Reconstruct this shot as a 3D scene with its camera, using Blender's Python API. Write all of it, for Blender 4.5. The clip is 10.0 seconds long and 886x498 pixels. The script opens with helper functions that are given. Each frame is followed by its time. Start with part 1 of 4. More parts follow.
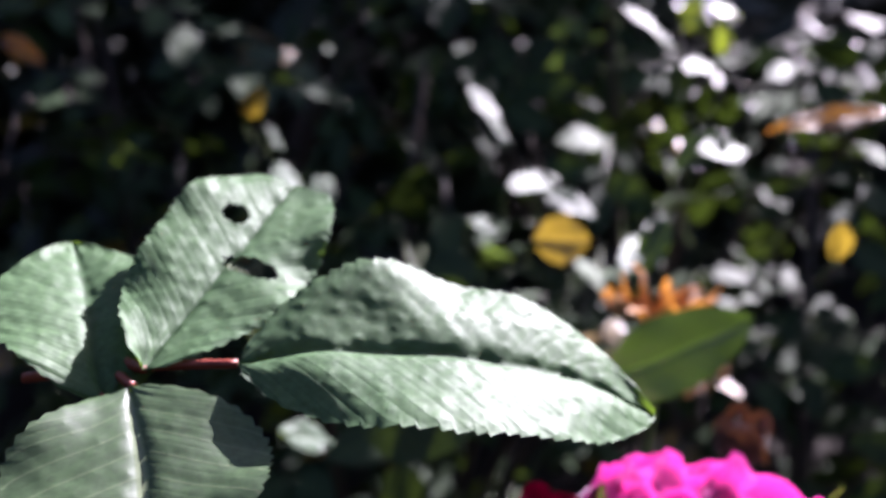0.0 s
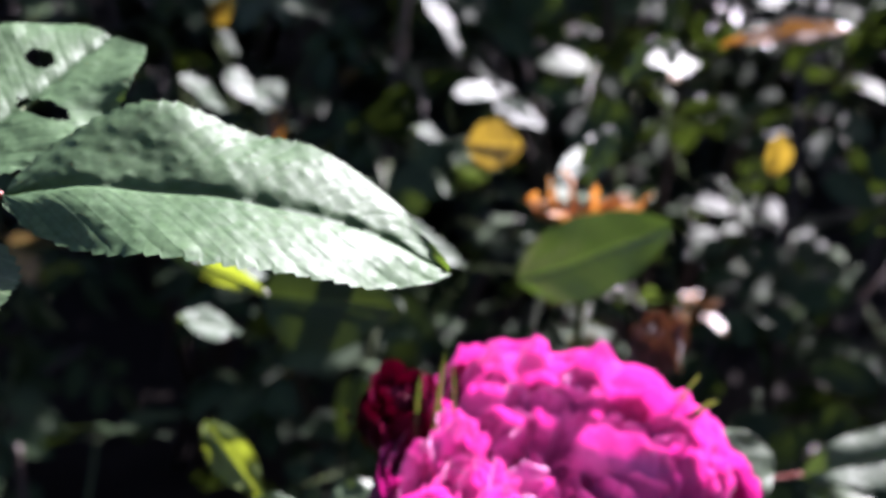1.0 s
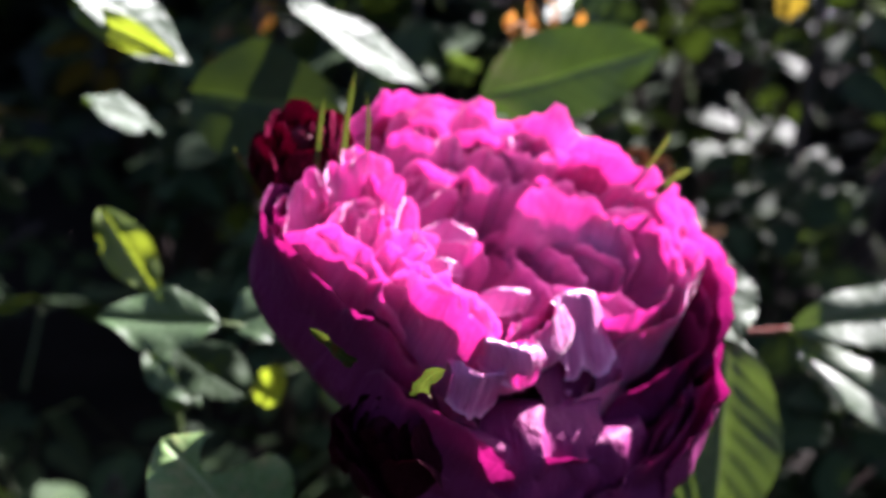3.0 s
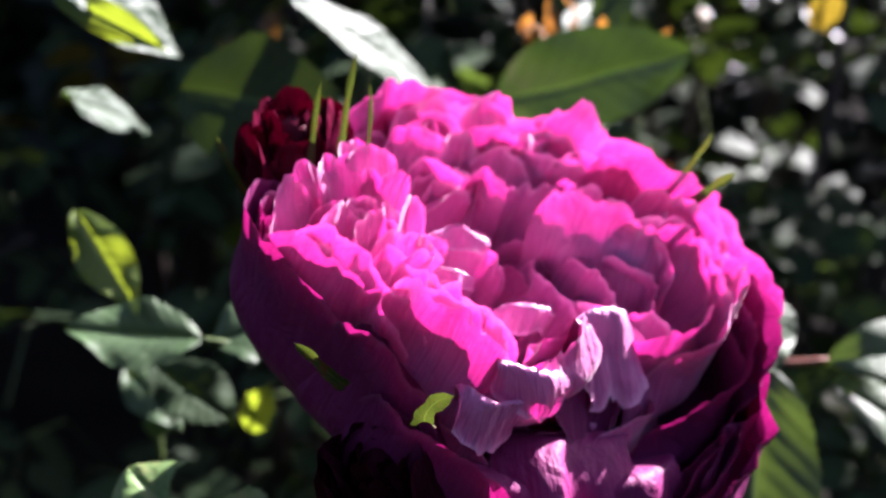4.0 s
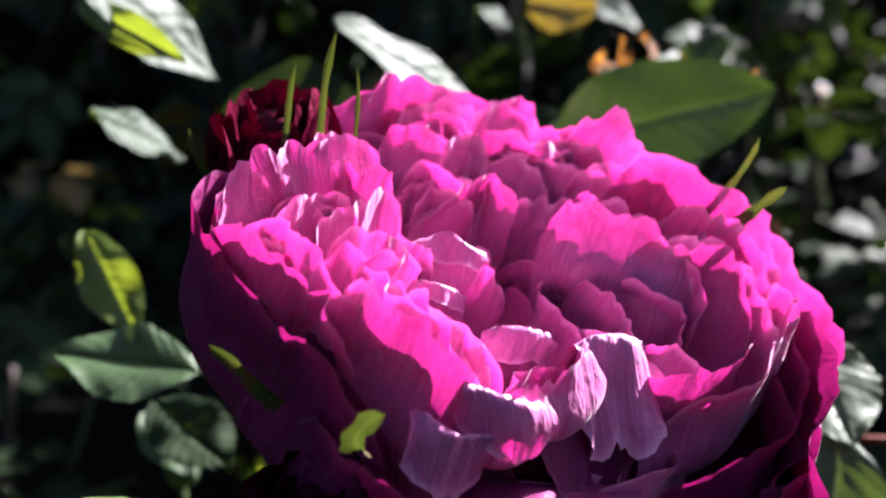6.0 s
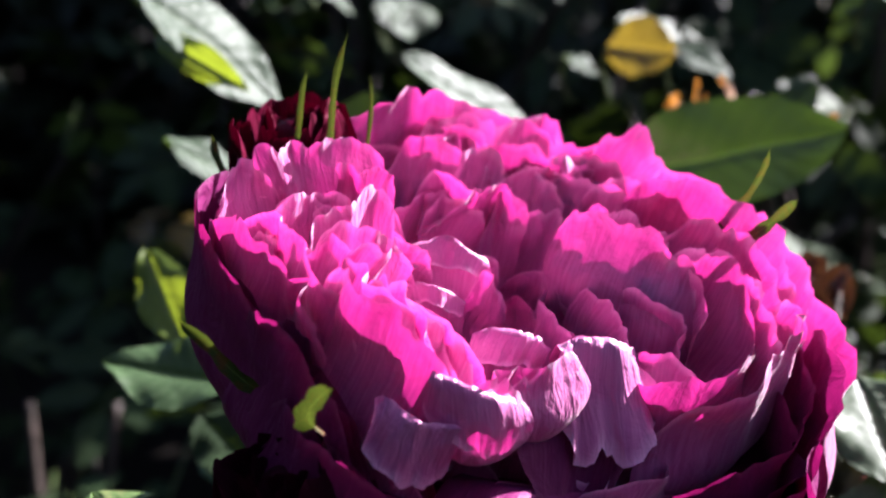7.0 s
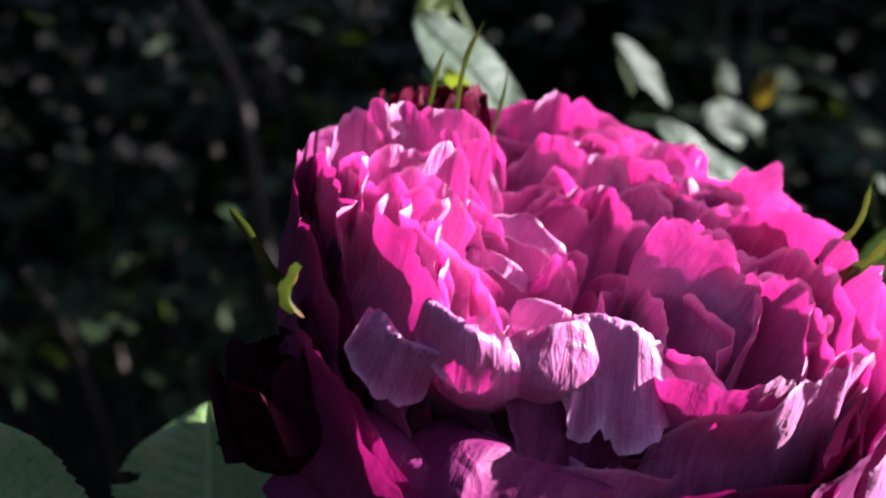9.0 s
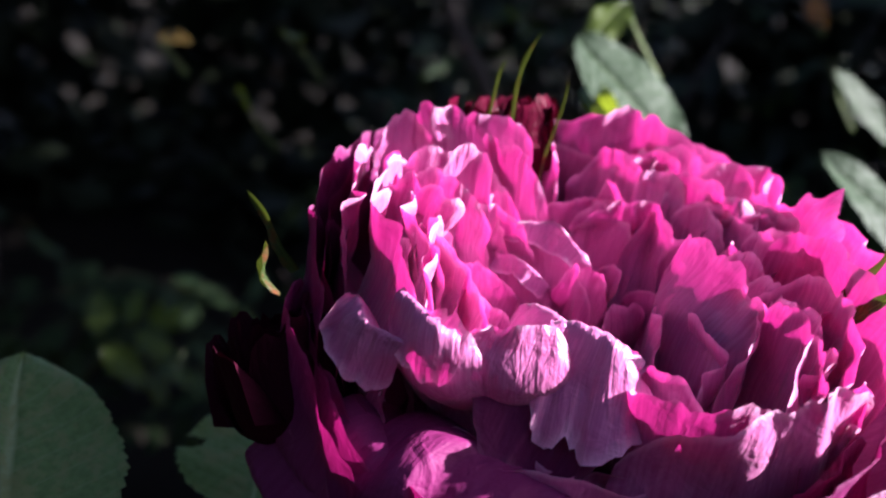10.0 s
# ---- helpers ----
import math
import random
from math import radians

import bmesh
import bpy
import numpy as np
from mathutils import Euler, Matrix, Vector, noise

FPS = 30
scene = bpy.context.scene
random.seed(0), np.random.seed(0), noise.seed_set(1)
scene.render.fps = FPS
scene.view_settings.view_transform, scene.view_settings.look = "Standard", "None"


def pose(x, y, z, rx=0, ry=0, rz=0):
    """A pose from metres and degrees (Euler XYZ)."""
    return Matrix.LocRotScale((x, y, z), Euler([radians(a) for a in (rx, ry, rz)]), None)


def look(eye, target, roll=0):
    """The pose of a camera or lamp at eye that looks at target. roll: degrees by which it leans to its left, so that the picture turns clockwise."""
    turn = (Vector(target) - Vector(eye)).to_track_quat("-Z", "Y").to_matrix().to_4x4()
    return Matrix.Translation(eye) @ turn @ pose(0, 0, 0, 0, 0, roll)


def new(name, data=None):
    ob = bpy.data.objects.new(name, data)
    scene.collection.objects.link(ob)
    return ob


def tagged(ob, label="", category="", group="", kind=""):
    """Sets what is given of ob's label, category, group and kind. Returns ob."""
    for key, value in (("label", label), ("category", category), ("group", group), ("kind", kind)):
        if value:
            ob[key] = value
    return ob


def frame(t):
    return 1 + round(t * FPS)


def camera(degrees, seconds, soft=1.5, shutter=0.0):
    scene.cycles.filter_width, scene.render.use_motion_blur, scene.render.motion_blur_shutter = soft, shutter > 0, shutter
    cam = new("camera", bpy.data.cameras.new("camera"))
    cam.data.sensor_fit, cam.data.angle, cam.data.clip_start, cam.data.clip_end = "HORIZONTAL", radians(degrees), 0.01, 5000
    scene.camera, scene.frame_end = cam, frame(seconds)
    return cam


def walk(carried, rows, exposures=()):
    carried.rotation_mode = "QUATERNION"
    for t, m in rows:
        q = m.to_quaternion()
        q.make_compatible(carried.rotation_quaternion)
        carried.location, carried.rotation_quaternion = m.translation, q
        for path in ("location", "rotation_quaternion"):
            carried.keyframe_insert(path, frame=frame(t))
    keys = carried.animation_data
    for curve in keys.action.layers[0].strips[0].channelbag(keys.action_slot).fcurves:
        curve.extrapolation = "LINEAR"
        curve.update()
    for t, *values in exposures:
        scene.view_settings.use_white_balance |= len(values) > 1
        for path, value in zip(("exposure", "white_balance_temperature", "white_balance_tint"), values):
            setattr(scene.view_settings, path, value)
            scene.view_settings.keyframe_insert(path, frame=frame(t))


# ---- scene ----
cam = camera(42.9, 10.0, soft=2.3)
cam.data.dof.use_dof = True
cam.data.dof.focus_distance = 0.142
cam.data.dof.aperture_fstop = 20.0
# seconds, eye, yaw, pitch, roll
PATH = [
    (0, -0.00003, 0.00403, 0.75681, -0.334, -21.169, 1.259),
    (0.5, 0.02289, 0.00165, 0.75073, -0.078, -23.177, 2.206),
    (1, 0.04102, 0.00115, 0.74290, 1.426, -24.159, 2.293),
    (1.5, 0.05500, -0.00283, 0.73325, 3.831, -27.100, 5.177),
    (2, 0.05837, 0.00122, 0.70760, 2.878, -29.424, 7.976),
    (2.5, 0.05790, 0.01498, 0.69156, 2.322, -28.350, 6.020),
    (3, 0.06198, 0.02474, 0.68182, 1.949, -25.781, 5.581),
    (3.2, 0.06255, 0.02958, 0.67800, 2.158, -24.902, 5.396),
    (4.3, 0.06024, 0.05304, 0.66300, 2.363, -24.062, 6.997),
    (4.5, 0.06176, 0.05773, 0.65876, 2.132, -22.911, 6.376),
    (5, 0.06597, 0.06267, 0.65557, 4.079, -21.817, 5.988),
    (5.5, 0.07022, 0.06661, 0.65139, 6.056, -21.170, 5.838),
    (6.8, 0.09604, 0.06969, 0.64823, 15.765, -18.773, 5.800),
    (7, 0.09848, 0.06961, 0.64371, 16.947, -17.937, 5.370),
    (7.5, 0.10148, 0.07087, 0.63453, 21.779, -17.722, 6.830),
    (8, 0.11913, 0.06909, 0.63488, 26.052, -14.577, 8.064),
    (8.5, 0.12993, 0.07168, 0.62694, 30.250, -14.480, 9.216),
    (9, 0.14483, 0.08021, 0.62978, 38.195, -14.041, 11.429),
    (9.5, 0.16207, 0.09308, 0.63178, 45.843, -13.347, 13.713),
    (10, 0.17351, 0.10593, 0.63398, 53.617, -15.490, 12.258),
]
EXPOSURES = [(0.0, 2.9, 5800, 34), (1.5, 3.0, 5900, 30), (3.0, 3.0, 6000, 24), (5.5, 2.72, 6000, 21), (8.5, 2.45, 6000, 18), (10.0, 2.3, 6000, 18)]
walk(cam, [(t, pose(x, y, z, 90 + pitch, 0, yaw) @ pose(0, 0, 0, 0, 0, roll)) for t, x, y, z, yaw, pitch, roll in PATH], EXPOSURES)

# ---- light: a high clear sun behind the flower, blue sky above ----
TO_SUN = Vector((0.485, 0.695, 0.525)).normalized()
world = bpy.data.worlds.new("sky")
scene.world = world
world.use_nodes = True
wn = world.node_tree.nodes
sky = wn.new("ShaderNodeTexSky")
sky.sky_type = "NISHITA"
sky.sun_disc = False
sky.air_density, sky.dust_density, sky.ozone_density = 0.8, 2.0, 0.3
sky.sun_elevation = math.asin(TO_SUN.z)
sky.sun_rotation = math.atan2(TO_SUN.x, TO_SUN.y)
wn["Background"].inputs["Strength"].default_value = 0.042
world.node_tree.links.new(sky.outputs["Color"], wn["Background"].inputs["Color"])
sun_data = bpy.data.lights.new("sun", "SUN")
sun_data.energy = 5.0
sun_data.angle = radians(0.53)
sun_data.color = (1.0, 0.95, 0.88)
sun = new("sun", sun_data)
sun.matrix_world = look(TO_SUN * 20, (0, 0, 0))


# ---- materials ----
def mat(name):
    m = bpy.data.materials.new(name)
    m.use_nodes = True
    nt = m.node_tree
    for n in list(nt.nodes):
        nt.nodes.remove(n)
    out = nt.nodes.new("ShaderNodeOutputMaterial")

    def node(kind, **sockets):
        n = nt.nodes.new(kind)
        for k, v in sockets.items():
            key = k.replace("_", " ")
            if hasattr(v, "is_linked"):
                nt.links.new(v, n.inputs[key])
            else:
                n.inputs[key].default_value = v
        return n
    return m, nt, out, node


def mixc(nt, fac, a, b, blend="MIX"):
    n = nt.nodes.new("ShaderNodeMix")
    n.data_type, n.blend_type = "RGBA", blend
    for sock, v in ((n.inputs[0], fac), (n.inputs[6], a), (n.inputs[7], b)):
        if hasattr(v, "is_linked"):
            nt.links.new(v, sock)
        elif isinstance(v, tuple):
            sock.default_value = (*v, 1)
        else:
            sock.default_value = v
    return n.outputs[2]


def uv_scaled(node, sx, sy):
    uv = node("ShaderNodeUVMap")
    mp = node("ShaderNodeMapping", Vector=uv.outputs["UV"], Scale=(sx, sy, 1))
    return mp.outputs["Vector"]


def petal_material(name, deep, pale, through_col, amount, rough=0.5, sheen=0.25, rim=0.18):
    """Thin velvety petal: lengthwise veins, margin paled like a lit lip, light shining through."""
    m, nt, out, node = mat(name)
    info = node("ShaderNodeObjectInfo")
    veins = node("ShaderNodeTexNoise", Vector=uv_scaled(node, 34, 2.6), Scale=1.6, Detail=4, Roughness=0.6)
    blotch = node("ShaderNodeTexNoise", Scale=130, Detail=3)
    geo = node("ShaderNodeNewGeometry")
    nt.links.new(geo.outputs["Position"], blotch.inputs["Vector"])
    uv = node("ShaderNodeSeparateXYZ", Vector=node("ShaderNodeUVMap").outputs["UV"])
    tone = node("ShaderNodeMapRange", Value=veins.outputs["Fac"], From_Min=0.25, From_Max=0.75, To_Min=0.16, To_Max=0.54)
    col = mixc(nt, tone.outputs["Result"], deep, pale)
    # lip paled: its lit-edge highlight is put into the colour
    edge = node("ShaderNodeMapRange", Value=uv.outputs["Y"], From_Min=0.95, From_Max=1.0, To_Min=0.0, To_Max=0.7)
    col = mixc(nt, edge.outputs["Result"], col, tuple(min(1, rim * pale[0] + 0.9 * c) for c in pale))
    base = node("ShaderNodeMapRange", Value=uv.outputs["Y"], From_Min=0.0, From_Max=0.35, To_Min=0.5, To_Max=0.0)
    col = mixc(nt, base.outputs["Result"], col, tuple(0.8 * c + 0.6 * rim * pale[0] for c in pale))
    spots = node("ShaderNodeMapRange", Value=blotch.outputs["Fac"], From_Min=0.4, From_Max=0.75, To_Min=0.0, To_Max=0.35)
    col = mixc(nt, spots.outputs["Result"], col, deep)
    shift = node("ShaderNodeHueSaturation", Color=col)
    rv = node("ShaderNodeMapRange", Value=info.outputs["Random"], To_Min=0.85, To_Max=1.12)
    nt.links.new(rv.outputs["Result"], shift.inputs["Value"])
    folds = node("ShaderNodeTexNoise", Vector=uv_scaled(node, 5.0, 2.6), Scale=2.2, Detail=3, Roughness=0.5, Distortion=0.8)
    crinkle = node("ShaderNodeTexNoise", Vector=geo.outputs["Position"], Scale=210, Detail=3, Roughness=0.55, Distortion=0.6)
    creased = node("ShaderNodeBump", Height=crinkle.outputs["Fac"], Strength=0.45, Distance=0.0016)
    soft = node("ShaderNodeBump", Height=folds.outputs["Fac"], Strength=0.4, Distance=0.0014, Normal=creased.outputs["Normal"])
    bump = node("ShaderNodeBump", Height=veins.outputs["Fac"], Strength=0.03, Distance=0.0002, Normal=soft.outputs["Normal"])
    p = node("ShaderNodeBsdfPrincipled", Base_Color=shift.outputs["Color"], Roughness=rough, Normal=bump.outputs["Normal"])
    p.inputs["Specular IOR Level"].default_value = 0.45 if rim > 0.16 else 0.15 if rim else 0.06
    p.inputs["Sheen Weight"].default_value = sheen
    p.inputs["Sheen Roughness"].default_value = 0.4
    tfac = node("ShaderNodeMapRange", Value=veins.outputs["Fac"], From_Min=0.3, From_Max=0.7)
    tcol = mixc(nt, tfac.outputs["Result"], tuple(0.7 * c for c in through_col), through_col)
    tcol = mixc(nt, spots.outputs["Result"], tcol, tuple(0.4 * c for c in through_col))
    t = node("ShaderNodeBsdfTranslucent", Color=tcol, Normal=bump.outputs["Normal"])
    # thinner at the lip; the falloff also stands in for inner petals' shade
    thin = node("ShaderNodeMapRange", Value=uv.outputs["Y"], From_Min=0.60, From_Max=1.0, To_Min=0.04 * amount, To_Max=1.1 * amount)
    mix = node("ShaderNodeMixShader", Fac=thin.outputs["Result"])
    nt.links.new(p.outputs[0], mix.inputs[1])
    nt.links.new(t.outputs[0], mix.inputs[2])
    nt.links.new(mix.outputs[0], out.inputs["Surface"])
    return m


def leaf_material(name, dark, light, through_col, amount=0.3, rough=0.36, spec=0.6, rust=None, vary=0.35, rib=None, quilt=0.4):
    """Leathery rose leaf: midrib and side veins from its own UV, quilted relief, wax gloss."""
    m, nt, out, node = mat(name)
    info = node("ShaderNodeObjectInfo")
    geo = node("ShaderNodeNewGeometry")
    big = node("ShaderNodeTexNoise", Vector=geo.outputs["Position"], Scale=55, Detail=3)
    fine = node("ShaderNodeTexNoise", Vector=geo.outputs["Position"], Scale=900, Detail=4)
    cells = node("ShaderNodeTexVoronoi", Vector=geo.outputs["Position"], Scale=380)
    cells.feature = "SMOOTH_F1"
    uv = node("ShaderNodeSeparateXYZ", Vector=node("ShaderNodeUVMap").outputs["UV"])
    off = node("ShaderNodeMath", **{})
    off.operation = "SUBTRACT"
    nt.links.new(uv.outputs["X"], off.inputs[0])
    off.inputs[1].default_value = 0.5
    ab = node("ShaderNodeMath")
    ab.operation = "ABSOLUTE"
    nt.links.new(off.outputs[0], ab.inputs[0])
    ribf = node("ShaderNodeMapRange", Value=ab.outputs[0], From_Min=0.008, From_Max=0.03, To_Min=1.0, To_Max=0.0)
    # side veins: sine along the leaf, swept forwards
    sweep = node("ShaderNodeMath")
    sweep.operation = "MULTIPLY_ADD"
    nt.links.new(ab.outputs[0], sweep.inputs[0])
    sweep.inputs[1].default_value = -0.42
    nt.links.new(uv.outputs["Y"], sweep.inputs[2])
    sn = node("ShaderNodeMath")
    sn.operation = "MULTIPLY"
    nt.links.new(sweep.outputs[0], sn.inputs[0])
    sn.inputs[1].default_value = 10.0
    fr = node("ShaderNodeMath")
    fr.operation = "PINGPONG"
    nt.links.new(sn.outputs[0], fr.inputs[0])
    fr.inputs[1].default_value = 0.5
    vein = node("ShaderNodeMapRange", Value=fr.outputs[0], From_Min=0.0, From_Max=0.07, To_Min=1.0, To_Max=0.0)
    col = mixc(nt, big.outputs["Fac"], dark, light)
    mott = node("ShaderNodeMapRange", Value=fine.outputs["Fac"], From_Min=0.35, From_Max=0.7, To_Min=0.0, To_Max=0.7)
    col = mixc(nt, mott.outputs["Result"], col, tuple(0.6 * c for c in dark))
    ribc = rib or tuple(min(1, 2.2 * c + 0.03) for c in light)
    vm = node("ShaderNodeMath")
    vm.operation = "MULTIPLY"
    nt.links.new(vein.outputs["Result"], vm.inputs[0])
    vm.inputs[1].default_value = 0.35
    col = mixc(nt, vm.outputs[0], col, ribc)
    col = mixc(nt, ribf.outputs["Result"], col, ribc)
    if rust:
        rn = node("ShaderNodeTexNoise", Vector=geo.outputs["Position"], Scale=260, Detail=5, Roughness=0.7)
        rm = node("ShaderNodeMapRange", Value=rn.outputs["Fac"], From_Min=0.48, From_Max=0.58, To_Min=0.0, To_Max=0.9)
        col = mixc(nt, rm.outputs["Result"], col, rust)
    hs = node("ShaderNodeHueSaturation", Color=col)
    rv = node("ShaderNodeMapRange", Value=info.outputs["Random"], To_Min=1 - vary, To_Max=1 + vary)
    nt.links.new(rv.outputs["Result"], hs.inputs["Value"])
    h1 = node("ShaderNodeMath")
    h1.operation = "MULTIPLY_ADD"
    nt.links.new(cells.outputs["Distance"], h1.inputs[0])
    h1.inputs[1].default_value = -0.8
    nt.links.new(fr.outputs[0], h1.inputs[2])
    bump = node("ShaderNodeBump", Height=h1.outputs[0], Strength=quilt, Distance=0.0006)
    rr = node("ShaderNodeMapRange", Value=fine.outputs["Fac"], To_Min=rough - 0.08, To_Max=rough + 0.12)
    p = node("ShaderNodeBsdfPrincipled", Base_Color=hs.outputs["Color"], Roughness=rr.outputs["Result"], Normal=bump.outputs["Normal"])
    p.inputs["Specular IOR Level"].default_value = spec
    tc = mixc(nt, ribf.outputs["Result"], through_col, tuple(min(1, 1.6 * c) for c in through_col))
    t = node("ShaderNodeBsdfTranslucent", Color=tc)
    mix = node("ShaderNodeMixShader", Fac=amount)
    nt.links.new(p.outputs[0], mix.inputs[1])
    nt.links.new(t.outputs[0], mix.inputs[2])
    nt.links.new(mix.outputs[0], out.inputs["Surface"])
    return m


def rough_material(name, a, b, scale, rough=0.7, bump_mm=0.4, spec=0.3):
    m, nt, out, node = mat(name)
    geo = node("ShaderNodeNewGeometry")
    n1 = node("ShaderNodeTexNoise", Vector=geo.outputs["Position"], Scale=scale, Detail=6, Roughness=0.65)
    n2 = node("ShaderNodeTexNoise", Vector=geo.outputs["Position"], Scale=scale * 0.13, Detail=3)
    col = mixc(nt, n1.outputs["Fac"], a, b)
    f = node("ShaderNodeMapRange", Value=n2.outputs["Fac"], From_Min=0.35, From_Max=0.7, To_Min=0.0, To_Max=0.6)
    col = mixc(nt, f.outputs["Result"], col, tuple(0.5 * c for c in a))
    bump = node("ShaderNodeBump", Height=n1.outputs["Fac"], Strength=0.7, Distance=bump_mm / 1000)
    p = node("ShaderNodeBsdfPrincipled", Base_Color=col, Roughness=rough, Normal=bump.outputs["Normal"])
    p.inputs["Specular IOR Level"].default_value = spec
    nt.links.new(p.outputs[0], out.inputs["Surface"])
    return m


PETAL = petal_material("magenta_petal", (0.38, 0.010, 0.18), (0.90, 0.42, 0.74), (0.96, 0.035, 0.38), 0.20, rough=0.38, sheen=0.18)
# darker copy of the petal: duller outer backs, with the front's shade coloured in
SHADED_PETAL = petal_material("shaded_magenta_petal", (0.13, 0.003, 0.066), (0.25, 0.045, 0.155), (0.75, 0.02, 0.28), 0.14, rough=0.6, sheen=0.0, rim=0.15)
BUD_PETAL = petal_material("crimson_bud_petal", (0.035, 0.001, 0.008), (0.10, 0.004, 0.022), (0.2, 0.0, 0.02), 0.04, rough=0.35, sheen=0.0, rim=0.0)
# second copy of the bud petal, the shade under the rose put into it
BUD_SHADED = petal_material("shaded_crimson_bud_petal", (0.020, 0.001, 0.006), (0.042, 0.002, 0.013), (0.05, 0.0, 0.01), 0.03, rough=0.75, sheen=0.0, rim=0.0)
DRY_PETAL = petal_material("dry_brown_petal", (0.036, 0.013, 0.007), (0.09, 0.036, 0.018), (0.10, 0.036, 0.011), 0.12, rough=0.7)
ORANGE_DRY = petal_material("withered_orange_petal", (0.252, 0.086, 0.014), (0.432, 0.202, 0.036), (0.504, 0.216, 0.029), 0.4, rough=0.7)
LEAF = leaf_material("rose_leaf", (0.016, 0.032, 0.012), (0.030, 0.052, 0.020), (0.040, 0.064, 0.006), 0.15, rough=0.64, spec=0.14, rib=(0.05, 0.08, 0.025))
LEAF_GLOW = leaf_material("backlit_rose_leaf", (0.014, 0.030, 0.012), (0.024, 0.05, 0.018), (0.035, 0.065, 0.007), 0.3, rough=0.32, rib=(0.10, 0.15, 0.04))
LEAF_HERO = leaf_material("waxy_rose_leaf", (0.034, 0.072, 0.030), (0.070, 0.122, 0.052), (0.115, 0.20, 0.014), 0.2, rough=0.56, spec=0.13, vary=0.05, rib=(0.03, 0.06, 0.025), quilt=0.9)
LEAF_SHINE = leaf_material("shining_rose_leaf", (0.024, 0.045, 0.024), (0.056, 0.088, 0.050), (0.09, 0.15, 0.014), 0.18, rough=0.54, spec=0.18, vary=0.15, rib=(0.03, 0.05, 0.02), quilt=0.8)
LEAF_PALE = leaf_material("pale_rose_leaf", (0.034, 0.066, 0.024), (0.062, 0.108, 0.044), (0.110, 0.170, 0.020), 0.25, rough=0.48, spec=0.32, vary=0.12, rib=(0.15, 0.19, 0.10))
# pale specks, and a base colour lifted in place of the dappled sun
LEAF_SPECKLED_LIT = leaf_material("lit_speckled_rose_leaf", (0.12, 0.21, 0.06), (0.19, 0.30, 0.10), (0.18, 0.26, 0.02), 0.25, rough=0.5, spec=0.4, vary=0.05, rib=(0.30, 0.36, 0.18), rust=(0.22, 0.24, 0.09))
LEAF_YELLOW = leaf_material("yellowing_leaf", (0.11, 0.075, 0.016), (0.20, 0.13, 0.024), (0.22, 0.15, 0.012), 0.35, rust=(0.06, 0.03, 0.008))
LEAF_LIME = leaf_material("lime_and_backlit_leaf", (0.065, 0.101, 0.011), (0.108, 0.158, 0.014), (0.216, 0.274, 0.014), 0.45)
LEAF_ORANGE = leaf_material("orange_autumn_leaf", (0.230, 0.094, 0.014), (0.360, 0.158, 0.022), (0.504, 0.216, 0.014), 0.45, rust=(0.086, 0.029, 0.007))
SEPAL = leaf_material("green_sepal", (0.024, 0.045, 0.010), (0.055, 0.085, 0.02), (0.075, 0.10, 0.012), 0.22, rough=0.6, spec=0.25, rust=(0.13, 0.035, 0.012), vary=0.15)
STEM = rough_material("green_stem", (0.036, 0.065, 0.014), (0.086, 0.115, 0.036), 300, 0.5)
STEM_RED = rough_material("red_petiole", (0.158, 0.022, 0.014), (0.245, 0.058, 0.029), 400, 0.45)
CANE = rough_material("old_brown_cane", (0.025, 0.018, 0.014), (0.065, 0.043, 0.036), 220, 0.6)
SOIL = rough_material("dark_soil", (0.008, 0.006, 0.005), (0.021, 0.017, 0.013), 60, 0.95, 4.0, 0.1)
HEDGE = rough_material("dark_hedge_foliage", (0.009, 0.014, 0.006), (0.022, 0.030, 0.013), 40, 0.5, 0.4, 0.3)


# ---- builders ----
def part(name, bm, material, parent=None, label=""):
    me = bpy.data.meshes.new(name)
    bm.to_mesh(me)
    bm.free()
    me.shade_smooth()
    me.materials.append(material)
    ob = new(name, me)
    if parent is not None:
        ob.parent = parent
    if label:
        ob["label"] = label
    return ob


def empty(name, place, label, category, group=""):
    ob = new(name)
    ob.empty_display_size = 0.01
    ob.location = place
    tagged(ob, label, category, group)
    return ob


def smooth(a, b, x):
    x = min(1.0, max(0.0, (x - a) / (b - a)))
    return x * x * (3 - 2 * x)


def grid_mesh(fn, nu, nv, drop=None):
    """A sheet from fn(u, v) with u across (-1..1) and v along (0..1), with its UV."""
    bm = bmesh.new()
    uvl = bm.loops.layers.uv.new("UVMap")
    rows = [[bm.verts.new(fn(2 * i / nu - 1, j / nv)) for i in range(nu + 1)] for j in range(nv + 1)]
    for j in range(nv):
        for i in range(nu):
            if drop and drop((2 * i + 1) / nu - 1, (j + 0.5) / nv):
                continue
            f = bm.faces.new((rows[j][i], rows[j][i + 1], rows[j + 1][i + 1], rows[j + 1][i]))
            for loop, (a, b) in zip(f.loops, ((i, j), (i + 1, j), (i + 1, j + 1), (i, j + 1))):
                loop[uvl].uv = (a / nu, b / nv)
    return bm


def bezier(p, s):
    a = 1 - s
    return p[0] * a**3 + p[1] * (3 * a * a * s) + p[2] * (3 * a * s * s) + p[3] * s**3


def bezier_dir(p, s):
    a = 1 - s
    return ((p[1] - p[0]) * (3 * a * a) + (p[2] - p[1]) * (6 * a * s) + (p[3] - p[2]) * (3 * s * s)).normalized()


